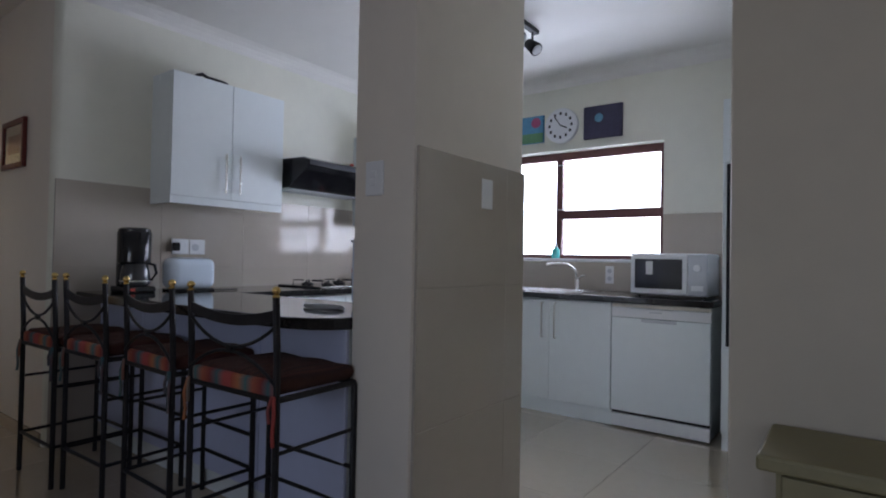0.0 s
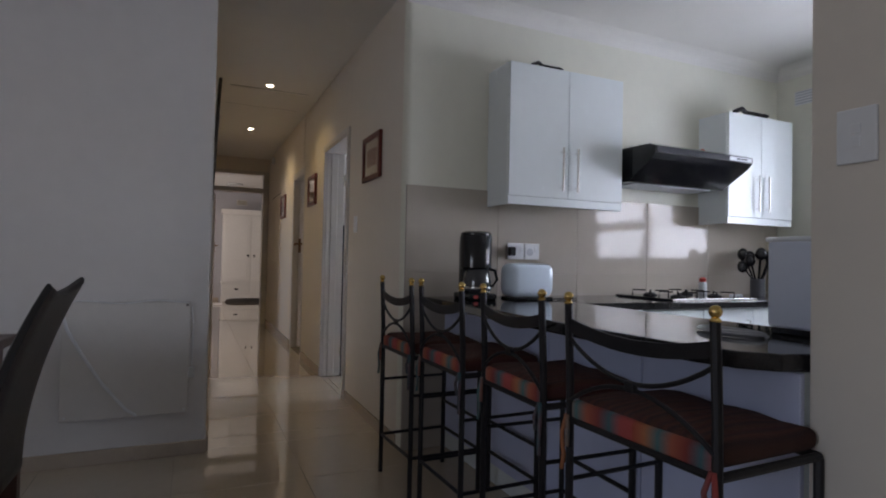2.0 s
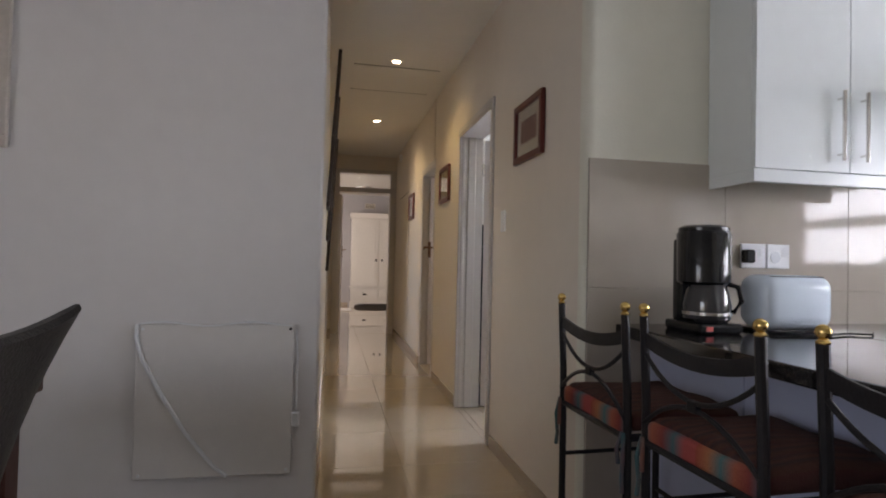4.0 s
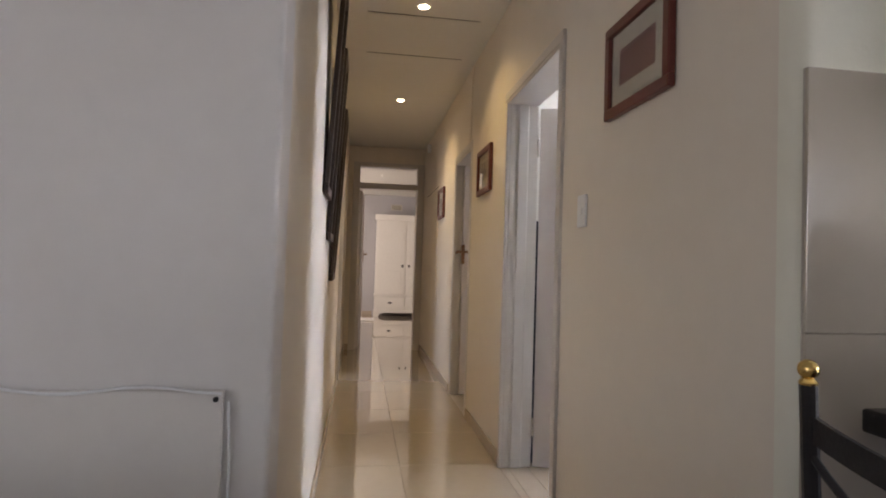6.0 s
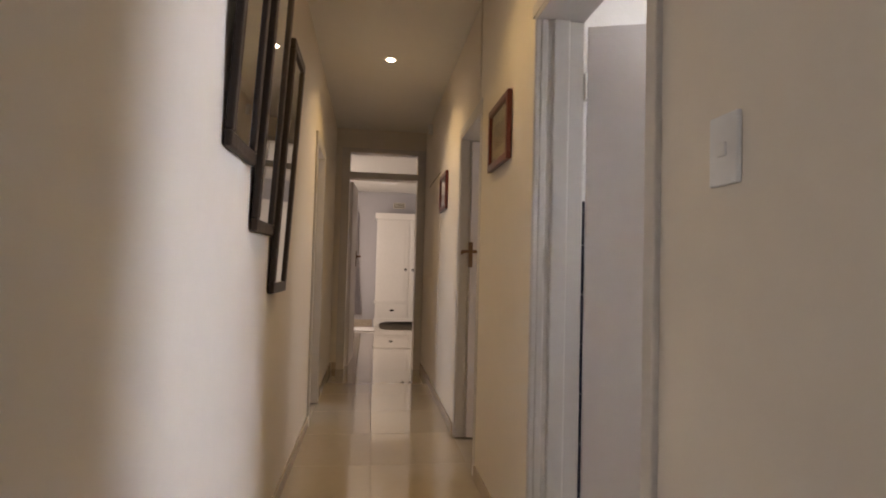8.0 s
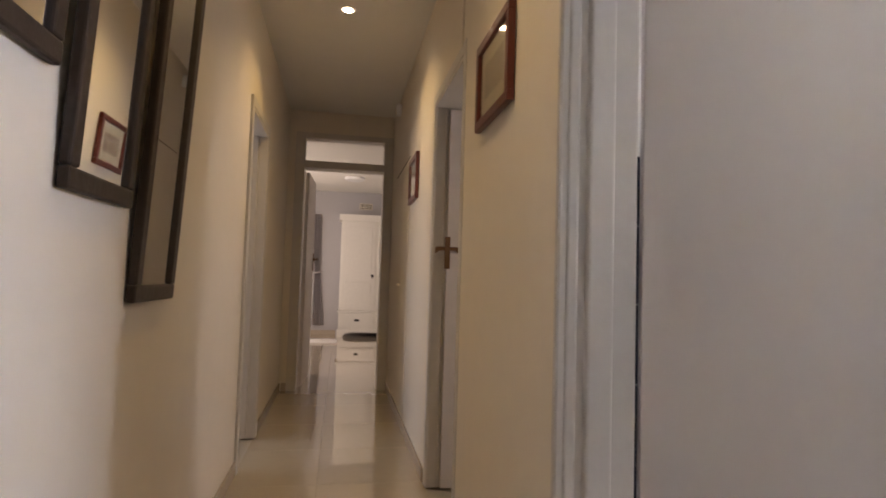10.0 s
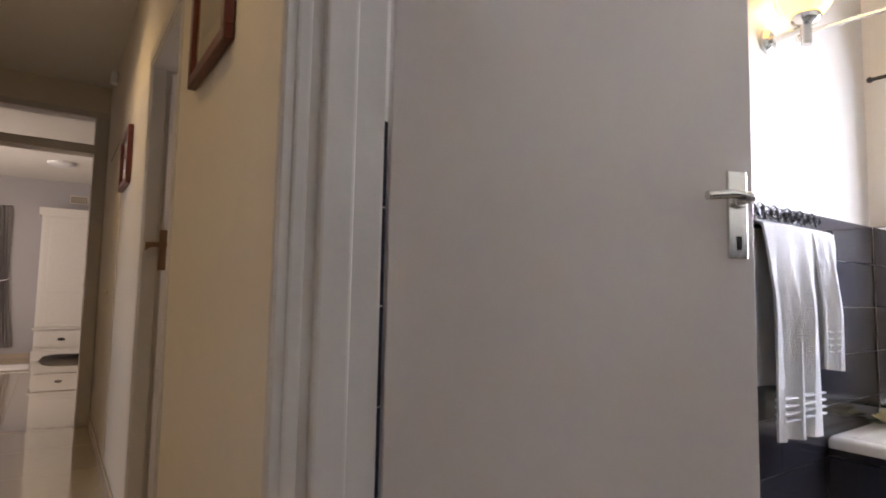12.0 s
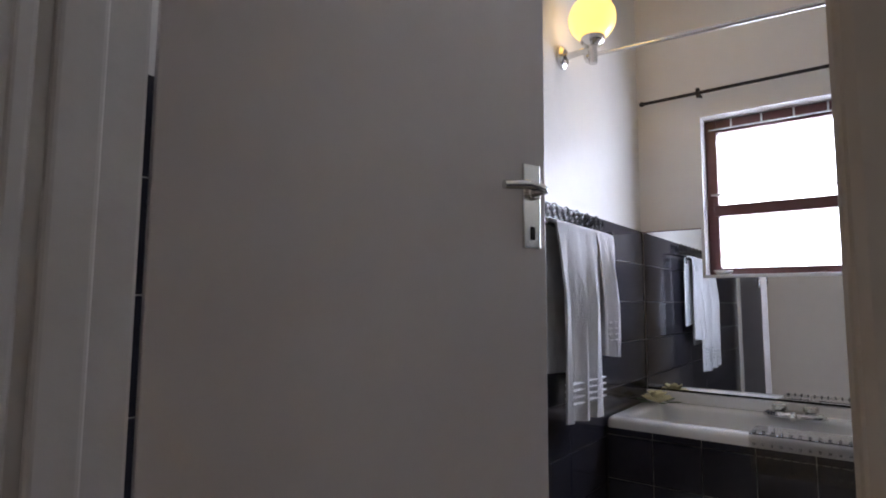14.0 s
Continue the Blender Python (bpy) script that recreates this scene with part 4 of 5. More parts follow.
part("kick_plate", box(0.004, 0.616, 0.004, 0.03, 0.012, 0.095, 0.003), WPLAST, dwm)
part("gap", box(0.006, 0.614, 0.02, 0.034, 0.096, 0.114), BPLAST, dwm)
part("grip", box(0.20, 0.42, -0.003, 0.004, 0.712, 0.733, 0.003), SILVER, dwm)
part("badge", box(0.25, 0.33, -0.002, 0.001, 0.775, 0.782), SILVER, dwm)
for xx in (0.06, 0.56):
    part("foot", cyl((xx, 0.08, 0), (xx, 0.08, 0.022), 0.02), BPLAST, dwm)
ov = thing("oven_tower", pose(0.34, 3.42, 0), "tall white kitchen unit with a black built-in oven", "oven unit")
part("carcass", box(0.0, 0.55, 0.02, 0.74, 0.10, 2.08, 0.003), WHITE, ov)
part("plinth", box(0.0, 0.55, 0.05, 0.07, 0.0, 0.10), WHITE, ov)
part("top_door", box(0.002, 0.548, 0.0, 0.019, 1.70, 2.075, 0.002), WHITE, ov)
part("oven", box(0.025, 0.548, -0.006, 0.019, 0.62, 1.69, 0.004), DARKGL, ov, "black glass built-in oven")
part("drawer", box(0.002, 0.548, 0.0, 0.019, 0.12, 0.61, 0.002), WHITE, ov)
part("handle", cyl((0.06, -0.035, 1.35), (0.52, -0.035, 1.35), 0.008), CHROME, ov)
mw = thing("microwave", pose(-0.29, 3.70, ZC), "white microwave oven with a dark glass door", "microwave")
part("body", box(0, 0.50, 0.015, 0.37, 0.012, 0.295, 0.008), WPLAST, mw)
dr = part("door", box(0.006, 0.375, 0.0, 0.016, 0.018, 0.288, 0.006), WPLAST, mw)
part("window", box(0.035, 0.345, -0.003, 0.002, 0.055, 0.255, 0.002), DARKGL, dr, "dark glass door window")
part("control_panel", box(0.378, 0.496, 0.0, 0.016, 0.018, 0.288, 0.004), SILVER, mw)
part("sticker", box(0.11, 0.155, -0.005, -0.003, 0.15, 0.24), WPLAST, dr, "white energy sticker")
part("dial", cyl((0.437, 0.0, 0.20), (0.437, -0.018, 0.20), 0.022), WPLAST, mw)
part("button", box(0.40, 0.475, -0.004, 0.001, 0.05, 0.085, 0.002), WPLAST, mw)
for xx in (0.04, 0.46):
    part("foot", cyl((xx, 0.06, 0), (xx, 0.06, 0.013), 0.015), BPLAST, mw)
sk = thing("sink", pose(-1.05, 3.86, ZC), "stainless steel kitchen sink with drainer", "sink")
part("rim", box(-0.42, 0.42, -0.22, 0.22, 0.0, 0.006, 0.002), CHROME, sk)
part("bowl", box(-0.38, 0.0, -0.17, 0.17, 0.0055, 0.0075, 0.0005), SILVER, sk)
for k in range(6):
    part("drainer_rib", box(0.06, 0.38, -0.15 + k * 0.055, -0.135 + k * 0.055, 0.006, 0.010, 0.001), CHROME, sk)
tp = thing("kitchen_tap", pose(-0.83, 4.06, ZC), "chrome swan-neck mixer tap at the sink", "tap")
part("base", lathe([(0.028, 0.0), (0.028, 0.012), (0.022, 0.05), (0.022, 0.09)], 18), CHROME, tp, smooth=True)
part("spout", tube([(0, 0, 0.08), (-0.01, -0.01, 0.16), (-0.06, -0.05, 0.205), (-0.14, -0.11, 0.21), (-0.20, -0.16, 0.195)], 0.011, n=10), CHROME, tp, smooth=True)
part("lever", tube([(0, 0, 0.09), (0.05, -0.03, 0.115), (0.085, -0.05, 0.12)], 0.008), CHROME, tp, smooth=True)
bo = thing("soap_bottle", pose(-1.10, KY + 0.05, KWZ[0]), "teal plastic soap bottle on the sill", "bottle")
part("body", lathe([(0.032, 0), (0.034, 0.01), (0.034, 0.08), (0.014, 0.10)], 16), TEAL, bo, smooth=True)
part("cap", lathe([(0.013, 0.10), (0.013, 0.125), (0.008, 0.13)], 12), WPLAST, bo)
sk2 = thing("wall_socket", pose(-0.60, KY - 0.012, 1.0), "white double socket below the kitchen window", "socket")
part("plate", box(-0.035, 0.035, -0.01, 0.0, -0.07, 0.07, 0.003), WPLAST, sk2)
part("socket_face", cyl((0, -0.009, 0.03), (0, -0.012, 0.03), 0.018), SILVER, sk2)
part("socket_face", cyl((0, -0.009, -0.03), (0, -0.012, -0.03), 0.018), SILVER, sk2)


def window(name, x0, x1, z0, z1, y, mull, rails, label):
    """Timber window: outer frame, mullions at x, transoms (x0, x1, z) and panes."""
    w = thing(name, pose(0, 0, 0), label, "window", kind="structure")
    bar_ = 0.05
    part("window_frame", box(x0, x0 + bar_, y, y + 0.06, z0, z1, 0.004), WINWOOD, w)
    part("window_frame", box(x1 - bar_, x1, y, y + 0.06, z0, z1, 0.004), WINWOOD, w)
    part("window_frame", box(x0 + bar_, x1 - bar_, y + 0.001, y + 0.059, z0, z0 + bar_ * 0.8, 0.004), WINWOOD, w)
    part("window_frame", box(x0 + bar_, x1 - bar_, y + 0.001, y + 0.059, z1 - bar_ * 1.3, z1, 0.004), WINWOOD, w)
    for m_ in mull:
        part("mullion", box(m_ - 0.028, m_ + 0.028, y + 0.002, y + 0.058, z0 + 0.03, z1 - 0.03, 0.004), WINWOOD, w)
    for a, b_, zz, hgt in rails:
        part("transom", box(a, b_, y - 0.004, y + 0.056, zz - hgt / 2, zz + hgt / 2, 0.004), WINWOOD, w)
    g_ = part("pane", box(x0 + 0.02, x1 - 0.02, y + 0.028, y + 0.032, z0 + 0.02, z1 - 0.02), GLASS, w)
    g_.visible_shadow = False
    return w


kw = window("window_kitchen", KWX[0], KWX[1], KWZ[0], KWZ[1], KY + 0.10, (-1.10,), ((-1.10, KWX[1] - 0.04, 1.50, 0.075),), "red-brown timber kitchen window with a top sash")
part("window_sill", box(KWX[0], KWX[1], KY - 0.01, KY + 0.10, KWZ[0] - 0.02, KWZ[0] + 0.004, 0.004), WPLAST, kw)
for zz in (1.545, 1.93):
    part("burglar_bar", cyl((KWX[0] + 0.04, KY + 0.09, zz), (KWX[1] - 0.03, KY + 0.09, zz), 0.004, n=8), WPLAST, kw)
ck = thing("wall_clock", pose(-1.03, KY, 2.245), "round white wall clock with a dotted dial", "clock")
part("rim", cyl((0, 0, 0), (0, -0.045, 0), 0.148, n=40, bevel=0.008), WPLAST, ck, smooth=True)
fc = part("face", cyl((0, -0.0445, 0), (0, -0.0465, 0), 0.125, n=40), mat("clock_face", (0.78, 0.79, 0.82), 0.5, vary=0.02), ck)
for k in range(12):
    a = k * math.pi / 6
    part("numeral", box(-0.009, 0.009, -0.0485, -0.0465, -0.012, 0.012, m=Matrix.Translation((0.1 * math.sin(a), 0, 0.1 * math.cos(a)))), BPLAST, fc, "dark hour mark")
part("hand_hour", box(-0.005, 0.005, -0.0495, -0.0485, 0, 0.065, m=Matrix.Rotation(radians(115), 4, "Y")), BPLAST, ck)
part("hand_minute", box(-0.004, 0.004, -0.0515, -0.0505, 0, 0.09, m=Matrix.Rotation(radians(-35), 4, "Y")), BPLAST, ck)
cv = thing("canvas_picture", pose(-0.675, KY, 2.24), "small dark violet canvas with a pale blue spot", "picture")
part("canvas", box(-0.16, 0.16, -0.025, 0.0, -0.135, 0.13, 0.003), mat("dark_violet_paint", (0.055, 0.05, 0.10), 0.6, vary=0.3, scale=9), cv)
part("motif", cyl((-0.03, -0.025, 0.03), (-0.03, -0.026, 0.03), 0.035, n=18), mat("pale_blue_paint", (0.14, 0.36, 0.52), 0.6, vary=0.3, scale=30), cv)
cv = thing("canvas_picture", pose(-1.33, KY, 2.24), "small blue, green and red painted canvas", "picture")
part("canvas", box(-0.13, 0.13, -0.025, 0.0, -0.115, 0.12, 0.003), mat("blue_paint", (0.10, 0.30, 0.50), 0.6, vary=0.3, scale=9), cv)
part("motif", box(-0.129, 0.128, -0.0265, -0.0252, -0.114, -0.03), mat("green_paint", (0.12, 0.28, 0.14), 0.6, vary=0.3, scale=20), cv)
part("motif", cyl((0.06, -0.025, 0.06), (0.06, -0.0265, 0.06), 0.045, n=18), mat("pink_paint", (0.45, 0.08, 0.18), 0.6, vary=0.3, scale=20), cv)
sp = thing("spotlight_bar", pose(-0.77, 2.9, CH), "dark ceiling spotlight bar with three round heads", "ceiling light")
part("bar", box(-0.02, 0.02, -0.28, 0.28, -0.03, 0.0, 0.004), IRON, sp)
for k in range(3):
    yy = -0.22 + k * 0.22
    part("arm", cyl((0, yy, -0.03), (0, yy, -0.09), 0.008), IRON, sp)
    hd_ = part("head", cyl((-0.03, yy, -0.10), (0.045, yy - 0.02, -0.165), 0.034, 0.045, n=20, bevel=0.004), IRON, sp, smooth=True)
    part("lamp_face", cyl((0.0455, yy - 0.02, -0.1655), (0.048, yy - 0.0205, -0.168), 0.036, n=18), SILVER, hd_)

# ---- bathroom ----
bt = thing("bathtub", pose(0, 0, 0), "white enamel bath with black tiled apron", "bathtub")
TX0, TX1, TY0, TY1, TZT = BX + 0.014, -3.10, 3.10, BY - 0.014, 0.568
rim = bmesh.new()
ro = [(TX0, TY0), (TX1, TY0), (TX1, TY1), (TX0, TY1)]
ri = [(TX0 + 0.075, TY0 + 0.075), (TX1 - 0.10, TY0 + 0.075), (TX1 - 0.10, TY1 - 0.07), (TX0 + 0.075, TY1 - 0.07)]
rb = [(TX0 + 0.16, TY0 + 0.12), (TX1 - 0.16, TY0 + 0.12), (TX1 - 0.16, TY1 - 0.12), (TX0 + 0.16, TY1 - 0.12)]
lv = [[rim.verts.new((x, y, z)) for x, y in q] for q, z in ((ro, TZT - 0.045), (ro, TZT), (ri, TZT - 0.004), (rb, 0.20))]
for p_, q_ in zip(lv, lv[1:]):
    for k in range(4):
        rim.faces.new((p_[k], p_[(k + 1) % 4], q_[(k + 1) % 4], q_[k]))
rim.faces.new(lv[3])
bmesh.ops.recalc_face_normals(rim, faces=rim.faces[:])
bmesh.ops.bevel(rim, geom=[e for e in rim.edges if len(e.link_faces) == 2], offset=0.02, segments=3, affect="EDGES", profile=0.5)
part("shell", rim, ENAMEL, bt, smooth=True)
part("apron", box(TX0, TX1, TY0 + 0.02, TY0 + 0.03, 0, TZT - 0.04), BGROUT, bt)
mt = part("anti_slip_mat", box(-4.30, -3.96, TY0 - 0.004, TY0 + 0.16, TZT + 0.001, TZT + 0.006, 0.002), GLASS, bt, "clear bubble bath mat over the rim")
part("mat_fold", box(-4.30, -3.96, TY0 - 0.006, TY0 - 0.003, TZT - 0.13, TZT + 0.004, 0.002), GLASS, mt)
bub = bmesh.new()
for i in range(12):
    for j in range(5):
        ball((-4.285 + i * 0.028, TY0 + 0.005 + (0.02 * j if j < 2 else -0.010), TZT + 0.008 if j < 2 else TZT - 0.03 - (j - 2) * 0.04), 0.0055, bm=bub, n=6)
tagged(part("bubble_relief", bub, GLASS, mt, smooth=True), "rows of clear moulded bubbles on the mat", kind="stuff")
tm = thing("bath_mixer", pose(-4.20, BY - 0.10, TZT), "oval chrome bath mixer with two cross knobs", "tap")
pl = lathe([(0.10, 0.0), (0.10, 0.012), (0.09, 0.02)], 28)
pl.transform(Matrix.Diagonal((1.15, 0.5, 1, 1)))
part("plate", pl, CHROME, tm, smooth=True)
for sx in (-1, 1):
    kn = part("knob", lathe([(0.018, 0.014), (0.018, 0.022), (0.028, 0.028), (0.028, 0.042), (0.015, 0.048)], 18, c=(sx * 0.055, 0, 0)), CHROME, tm, smooth=True)
part("spout", tube([(0, -0.02, 0.012), (0, -0.06, 0.018), (0, -0.09, 0.004)], 0.012), CHROME, tm, smooth=True)
fl = thing("silk_flower", pose(BX + 0.10, BY - 0.15, TZT), "cream and yellow silk flower on the bath corner", "flower")
for ring, (n_, r_, tilt, zz) in enumerate(((7, 0.042, 20, 0.012), (6, 0.034, 42, 0.02), (5, 0.022, 65, 0.026))):
    for k in range(n_):
        m_ = pose(0, 0, zz, 0, 0, k * 360 / n_ + ring * 23) @ pose(0, 0, 0, 0, -tilt, 0) @ pose(r_ * 0.8, 0, 0)
        bm = ball((0, 0, 0), r_, sc=(1.0, 0.62, 0.16), n=10)
        bm.transform(m_)
        part("petal", bm, PETAL, fl, smooth=True)
for k in range(6):
    bm = ball((0.075, 0, 0), 0.035, sc=(1.1, 0.42, 0.08), n=8)
    bm.transform(pose(0, 0, 0.008, 0, -6, k * 61))
    part("leaf", bm, LEAFM, fl, smooth=True)
MZ = 0.622
part("upstand", box(TX0, TX1, TY1 - 0.018, TY1, TZT - 0.01, MZ - 0.009, 0.004), ENAMEL, bt)
bm_ = thing("bath_mirror", pose(0, 0, 0), "large frameless mirror round the window over the bath", "mirror")
part("mirror_glass", box(BX + 0.014, BWX[0] - 0.012, BY - 0.010, BY - 0.004, MZ, 1.388), MIRROR, bm_)
part("mirror_glass", box(BWX[0] - 0.0115, -2.90, BY - 0.010, BY - 0.004, MZ, BWZ[0] - 0.012), MIRROR, bm_)
part("edge_strip", box(BX + 0.014, BWX[0] - 0.012, BY - 0.012, BY - 0.004, 1.388, 1.392), WINWOOD, bm_)
part("edge_strip", box(BX + 0.014, -2.90, BY - 0.012, BY - 0.004, MZ - 0.008, MZ), BPLAST, bm_)
bw = window("window_bathroom", BWX[0], BWX[1], BWZ[0], BWZ[1], BY + 0.09, (), ((BWX[0] + 0.03, BWX[1] - 0.03, 1.482, 0.055),), "red-brown timber bathroom window with burglar bars")
part("window_sill", box(BWX[0], BWX[1], BY - 0.012, BY + 0.09, BWZ[0] - 0.012, BWZ[0] + 0.004, 0.003), WPLAST, bw)
for zz in (1.56, 1.885):
    part("burglar_bar", cyl((BWX[0] + 0.02, BY + 0.08, zz), (BWX[1] - 0.02, BY + 0.08, zz), 0.004, n=8), WPLAST, bw)
for k in range(6):
    xx = BWX[0] + 0.12 + k * 0.13
    part("burglar_bar", cyl((xx, BY + 0.084, 1.885), (xx, BY + 0.084, BWZ[1]), 0.004, n=8), WPLAST, bw)
sd = thing("soap_dish", pose(BWX[0] + 0.07, BY + 0.03, BWZ[0] + 0.004), "small white soap dish on the bathroom sill", "dish")
part("dish", lathe([(0.02, 0), (0.04, 0.012), (0.042, 0.022), (0.034, 0.02)], 18), WPLAST, sd, smooth=True)
rd = thing("curtain_rod", pose(0, BY - 0.07, 2.035), "thin black curtain rod above the bathroom window", "rod")
part("rod", cyl((BX + 0.05, 0, 0), (-3.5, 0, 0), 0.008, n=12), IRON, rd, smooth=True)
part("finial", ball((BX + 0.045, 0, 0), 0.013), IRON, rd, smooth=True)
for xx in (-4.53, -3.62):
    bk_ = part("bracket", cyl((xx, 0.0, -0.0), (xx, 0.07, -0.0), 0.006), IRON, rd)
    part("clip", box(xx - 0.008, xx + 0.008, -0.012, 0.012, -0.022, 0.022, 0.003), IRON, bk_)
rd = thing("shower_rail", pose(0, 3.0, 2.075), "chrome shower curtain rail across the bathroom", "rail")
part("rail", cyl((BX, 0, 0.010), (-2.80, 0, -0.095), 0.009, n=14), CHROME, rd, smooth=True)
part("flange", cyl((BX, 0, 0.010), (BX + 0.012, 0, 0.010), 0.03, n=18), CHROME, rd)
lp = thing("wall_lamp", pose(BX, 2.75, 1.985), "lit amber glass globe on a steel wall bracket", "wall lamp")
part("rose", lathe([(0.045, 0.0), (0.045, 0.012), (0.03, 0.022)], 24), CHROME, lp).matrix_local = pose(0, 0, 0, 0, 90, 0)
part("arm", tube([(0.015, 0, 0), (0.13, 0, 0.004)], 0.012, n=12), CHROME, lp, smooth=True)
part("holder", lathe([(0.016, -0.055), (0.017, -0.05), (0.017, 0.012), (0.040, 0.022), (0.046, 0.030), (0.046, 0.052)], 20, c=(0.13, 0, 0.0)), CHROME, lp, smooth=True)
part("globe", ball((0.13, 0, 0.12), 0.088, n=28), GLOBE, lp, "glowing amber glass globe", True)

tr = thing("towel_rail", pose(BX + 0.012, 2.46, 1.295), "black scrolled iron towel rail on the tiles", "towel rail")
part("rail", cyl((0.06, -0.02, 0), (0.06, 0.60, 0), 0.007, n=10), IRON, tr, smooth=True)
part("rail", cyl((0.02, -0.02, 0.03), (0.02, 0.60, 0.03), 0.005, n=10), IRON, tr)
for yy in (-0.02, 0.60):
    part("bracket", tube([(0.0, yy, 0.03), (0.06, yy, 0.03), (0.06, yy, -0.03)], 0.006), IRON, tr)
for k in range(13):
    cy = 0.005 + k * 0.048
    part("scroll", tube([(0.02, cy + 0.027 * (1 - a / 14) * math.cos(a), 0.060 + (0.008 if k % 2 else 0.0) + 0.028 * (1 - a / 14) * math.sin(a)) for a in [j * 0.5 for j in range(20)]], 0.0028, n=6), IRON, tr, smooth=True)


def towel(name, y0, y1, z_front, z_back, seed, label):
    tw = thing(name, pose(BX + 0.072, 0, 1.295), label, "towel", "towels on the rail")
    r_ = random.Random(seed)
    own, nx = bmesh.new(), 22
    ph = r_.random() * 6
    prof = [(-0.018, z_back - 1.295)] + [(-0.018, (z_back - 1.295) * (1 - k / 5)) for k in range(1, 5)] + [(-0.016, 0.004), (0, 0.014), (0.017, 0.004)] + [(0.022, (z_front - 1.295) * k / 12) for k in range(1, 13)]
    grid = []
    for i in range(nx + 1):
        u = i / nx
        col = []
        for x_, z_ in prof:
            drop = min(1, abs(z_) / 0.25)
            wave = 0.016 * drop * math.sin(u * 17 + ph + z_ * 1.5) + 0.006 * drop * math.sin(u * 41 + ph * 2)
            squeeze = 1 - 0.10 * drop * min(1, abs(z_))
            col.append(own.verts.new((x_ + (wave if x_ > 0 else wave * 0.3) + (0.014 * drop if x_ > 0 else 0), y0 + (y1 - y0) * (0.5 + (u - 0.5) * squeeze) + 0.01 * z_, z_ - 0.02 * u * drop)))
        grid.append(col)
    for a, c_ in zip(grid, grid[1:]):
        for k in range(len(prof) - 1):
            own.faces.new((a[k], c_[k], c_[k + 1], a[k + 1]))
    bmesh.ops.recalc_face_normals(own, faces=own.faces[:])
    bmesh.ops.solidify(own, geom=own.faces[:], thickness=0.007)
    cl = part("cloth", own, TOWEL, tw, smooth=True)
    for k in range(4):
        zz = z_front - 1.295 + 0.05 + k * 0.022
        part("woven_band", box(0.030, 0.056, y0 + 0.03, y1 - 0.03, zz, zz + 0.006, 0.002), TOWEL, cl)


towel("bath_towel", 2.49, 2.85, 0.645, 0.80, 3, "white terry bath towel folded over the rail")
towel("hand_towel", 2.83, 3.01, 0.84, 0.92, 8, "smaller white terry towel on the rail")
tl = thing("toilet", pose(-3.05, 1.62, 0), "white ceramic toilet with closed lid", "toilet")
part("pan", lathe([(0.12, 0), (0.11, 0.12), (0.15, 0.30), (0.185, 0.38), (0.185, 0.40)], 26), ENAMEL, tl, smooth=True)
part("lid", lathe([(0.19, 0.40), (0.195, 0.415), (0.18, 0.43)], 26), ENAMEL, tl, smooth=True)
part("cistern", box(-0.19, 0.19, -0.42, -0.24, 0.40, 0.78, 0.02, seg=3), ENAMEL, tl, smooth=True)
part("cistern_lid", box(-0.20, 0.20, -0.43, -0.23, 0.78, 0.81, 0.012), ENAMEL, tl)

# ---- bedroom ----
wd = thing("wardrobe", pose(-13.72, 0.50, 0), "white painted two-door wardrobe with lower drawers", "wardrobe")
WW = 1.33
part("carcass", box(-0.45, -0.02, 0.02, WW - 0.02, 0.13, 2.08, 0.004), WARDW, wd)
part("cornice", prism([(-0.47, 2.08), (0.01, 2.08), (0.035, 2.15), (0.05, 2.19), (-0.47, 2.19)], "y", -0.02, WW + 0.02, 0.004), WARDW, wd)
part("base_cornice", box(-0.46, 0.015, -0.005, WW + 0.005, 0.44, 0.47, 0.006), WARDW, wd)
for k in range(2):
    a = 0.05 + k * (WW / 2 - 0.03)
    wdt = WW / 2 - 0.07
    d = part("door", box(-0.019, 0.0, a, a + wdt, 0.48, 2.05, 0.003), WARDW, wd)
    for z0, z1 in ((0.55, 0.98), (1.04, 1.98)):
        part("panel_recess", box(-0.003, 0.004, a + 0.07, a + wdt - 0.07, z0, z1, 0.006), WARDW, d)
    hy = a + wdt - 0.05 if k == 0 else a + 0.05
    hn = part("handle_plate", ball((0.006, hy, 1.10), 0.024, sc=(0.3, 1, 1), n=12), IRON, d, "black iron ring pull", True)
    part("ring", tube([(0.015, hy + 0.022 * math.sin(q), 1.085 + 0.022 * math.cos(q)) for q in [j * 0.52 for j in range(13)]], 0.004, n=6), IRON, hn)
    dr = part("drawer", box(-0.019, 0.006, a, a + wdt, 0.19, 0.42, 0.004), WARDW, wd)
    part("drawer_field", box(0.004, 0.012, a + 0.05, a + wdt - 0.05, 0.225, 0.385, 0.005), WARDW, dr)
    part("cup_pull", ball((0.016, a + wdt / 2, 0.30), 0.04, sc=(0.35, 1.2, 0.5), n=12), IRON, dr, "black cup pull", True)
ft = [(0.0, 0.14), (0.0, 0.0), (0.10, 0.0), (0.14, 0.06), (0.24, 0.085), (WW - 0.24, 0.085), (WW - 0.14, 0.06), (WW - 0.10, 0.0), (WW, 0.0), (WW, 0.14)]
part("plinth", prism(ft, "x", -0.02, 0.012), WARDW, wd)
for sy in (0.03, WW - 0.09):
    part("foot", box(-0.44, -0.38, sy, sy + 0.06, 0, 0.13), WARDW, wd)
av = thing("air_brick", pose(-14.2, 0.96, 2.40), "small pierced air vent in bedroom wall", "vent")
part("plate", box(0.0, 0.012, -0.12, 0.12, -0.06, 0.06, 0.003), MOUNT, av)
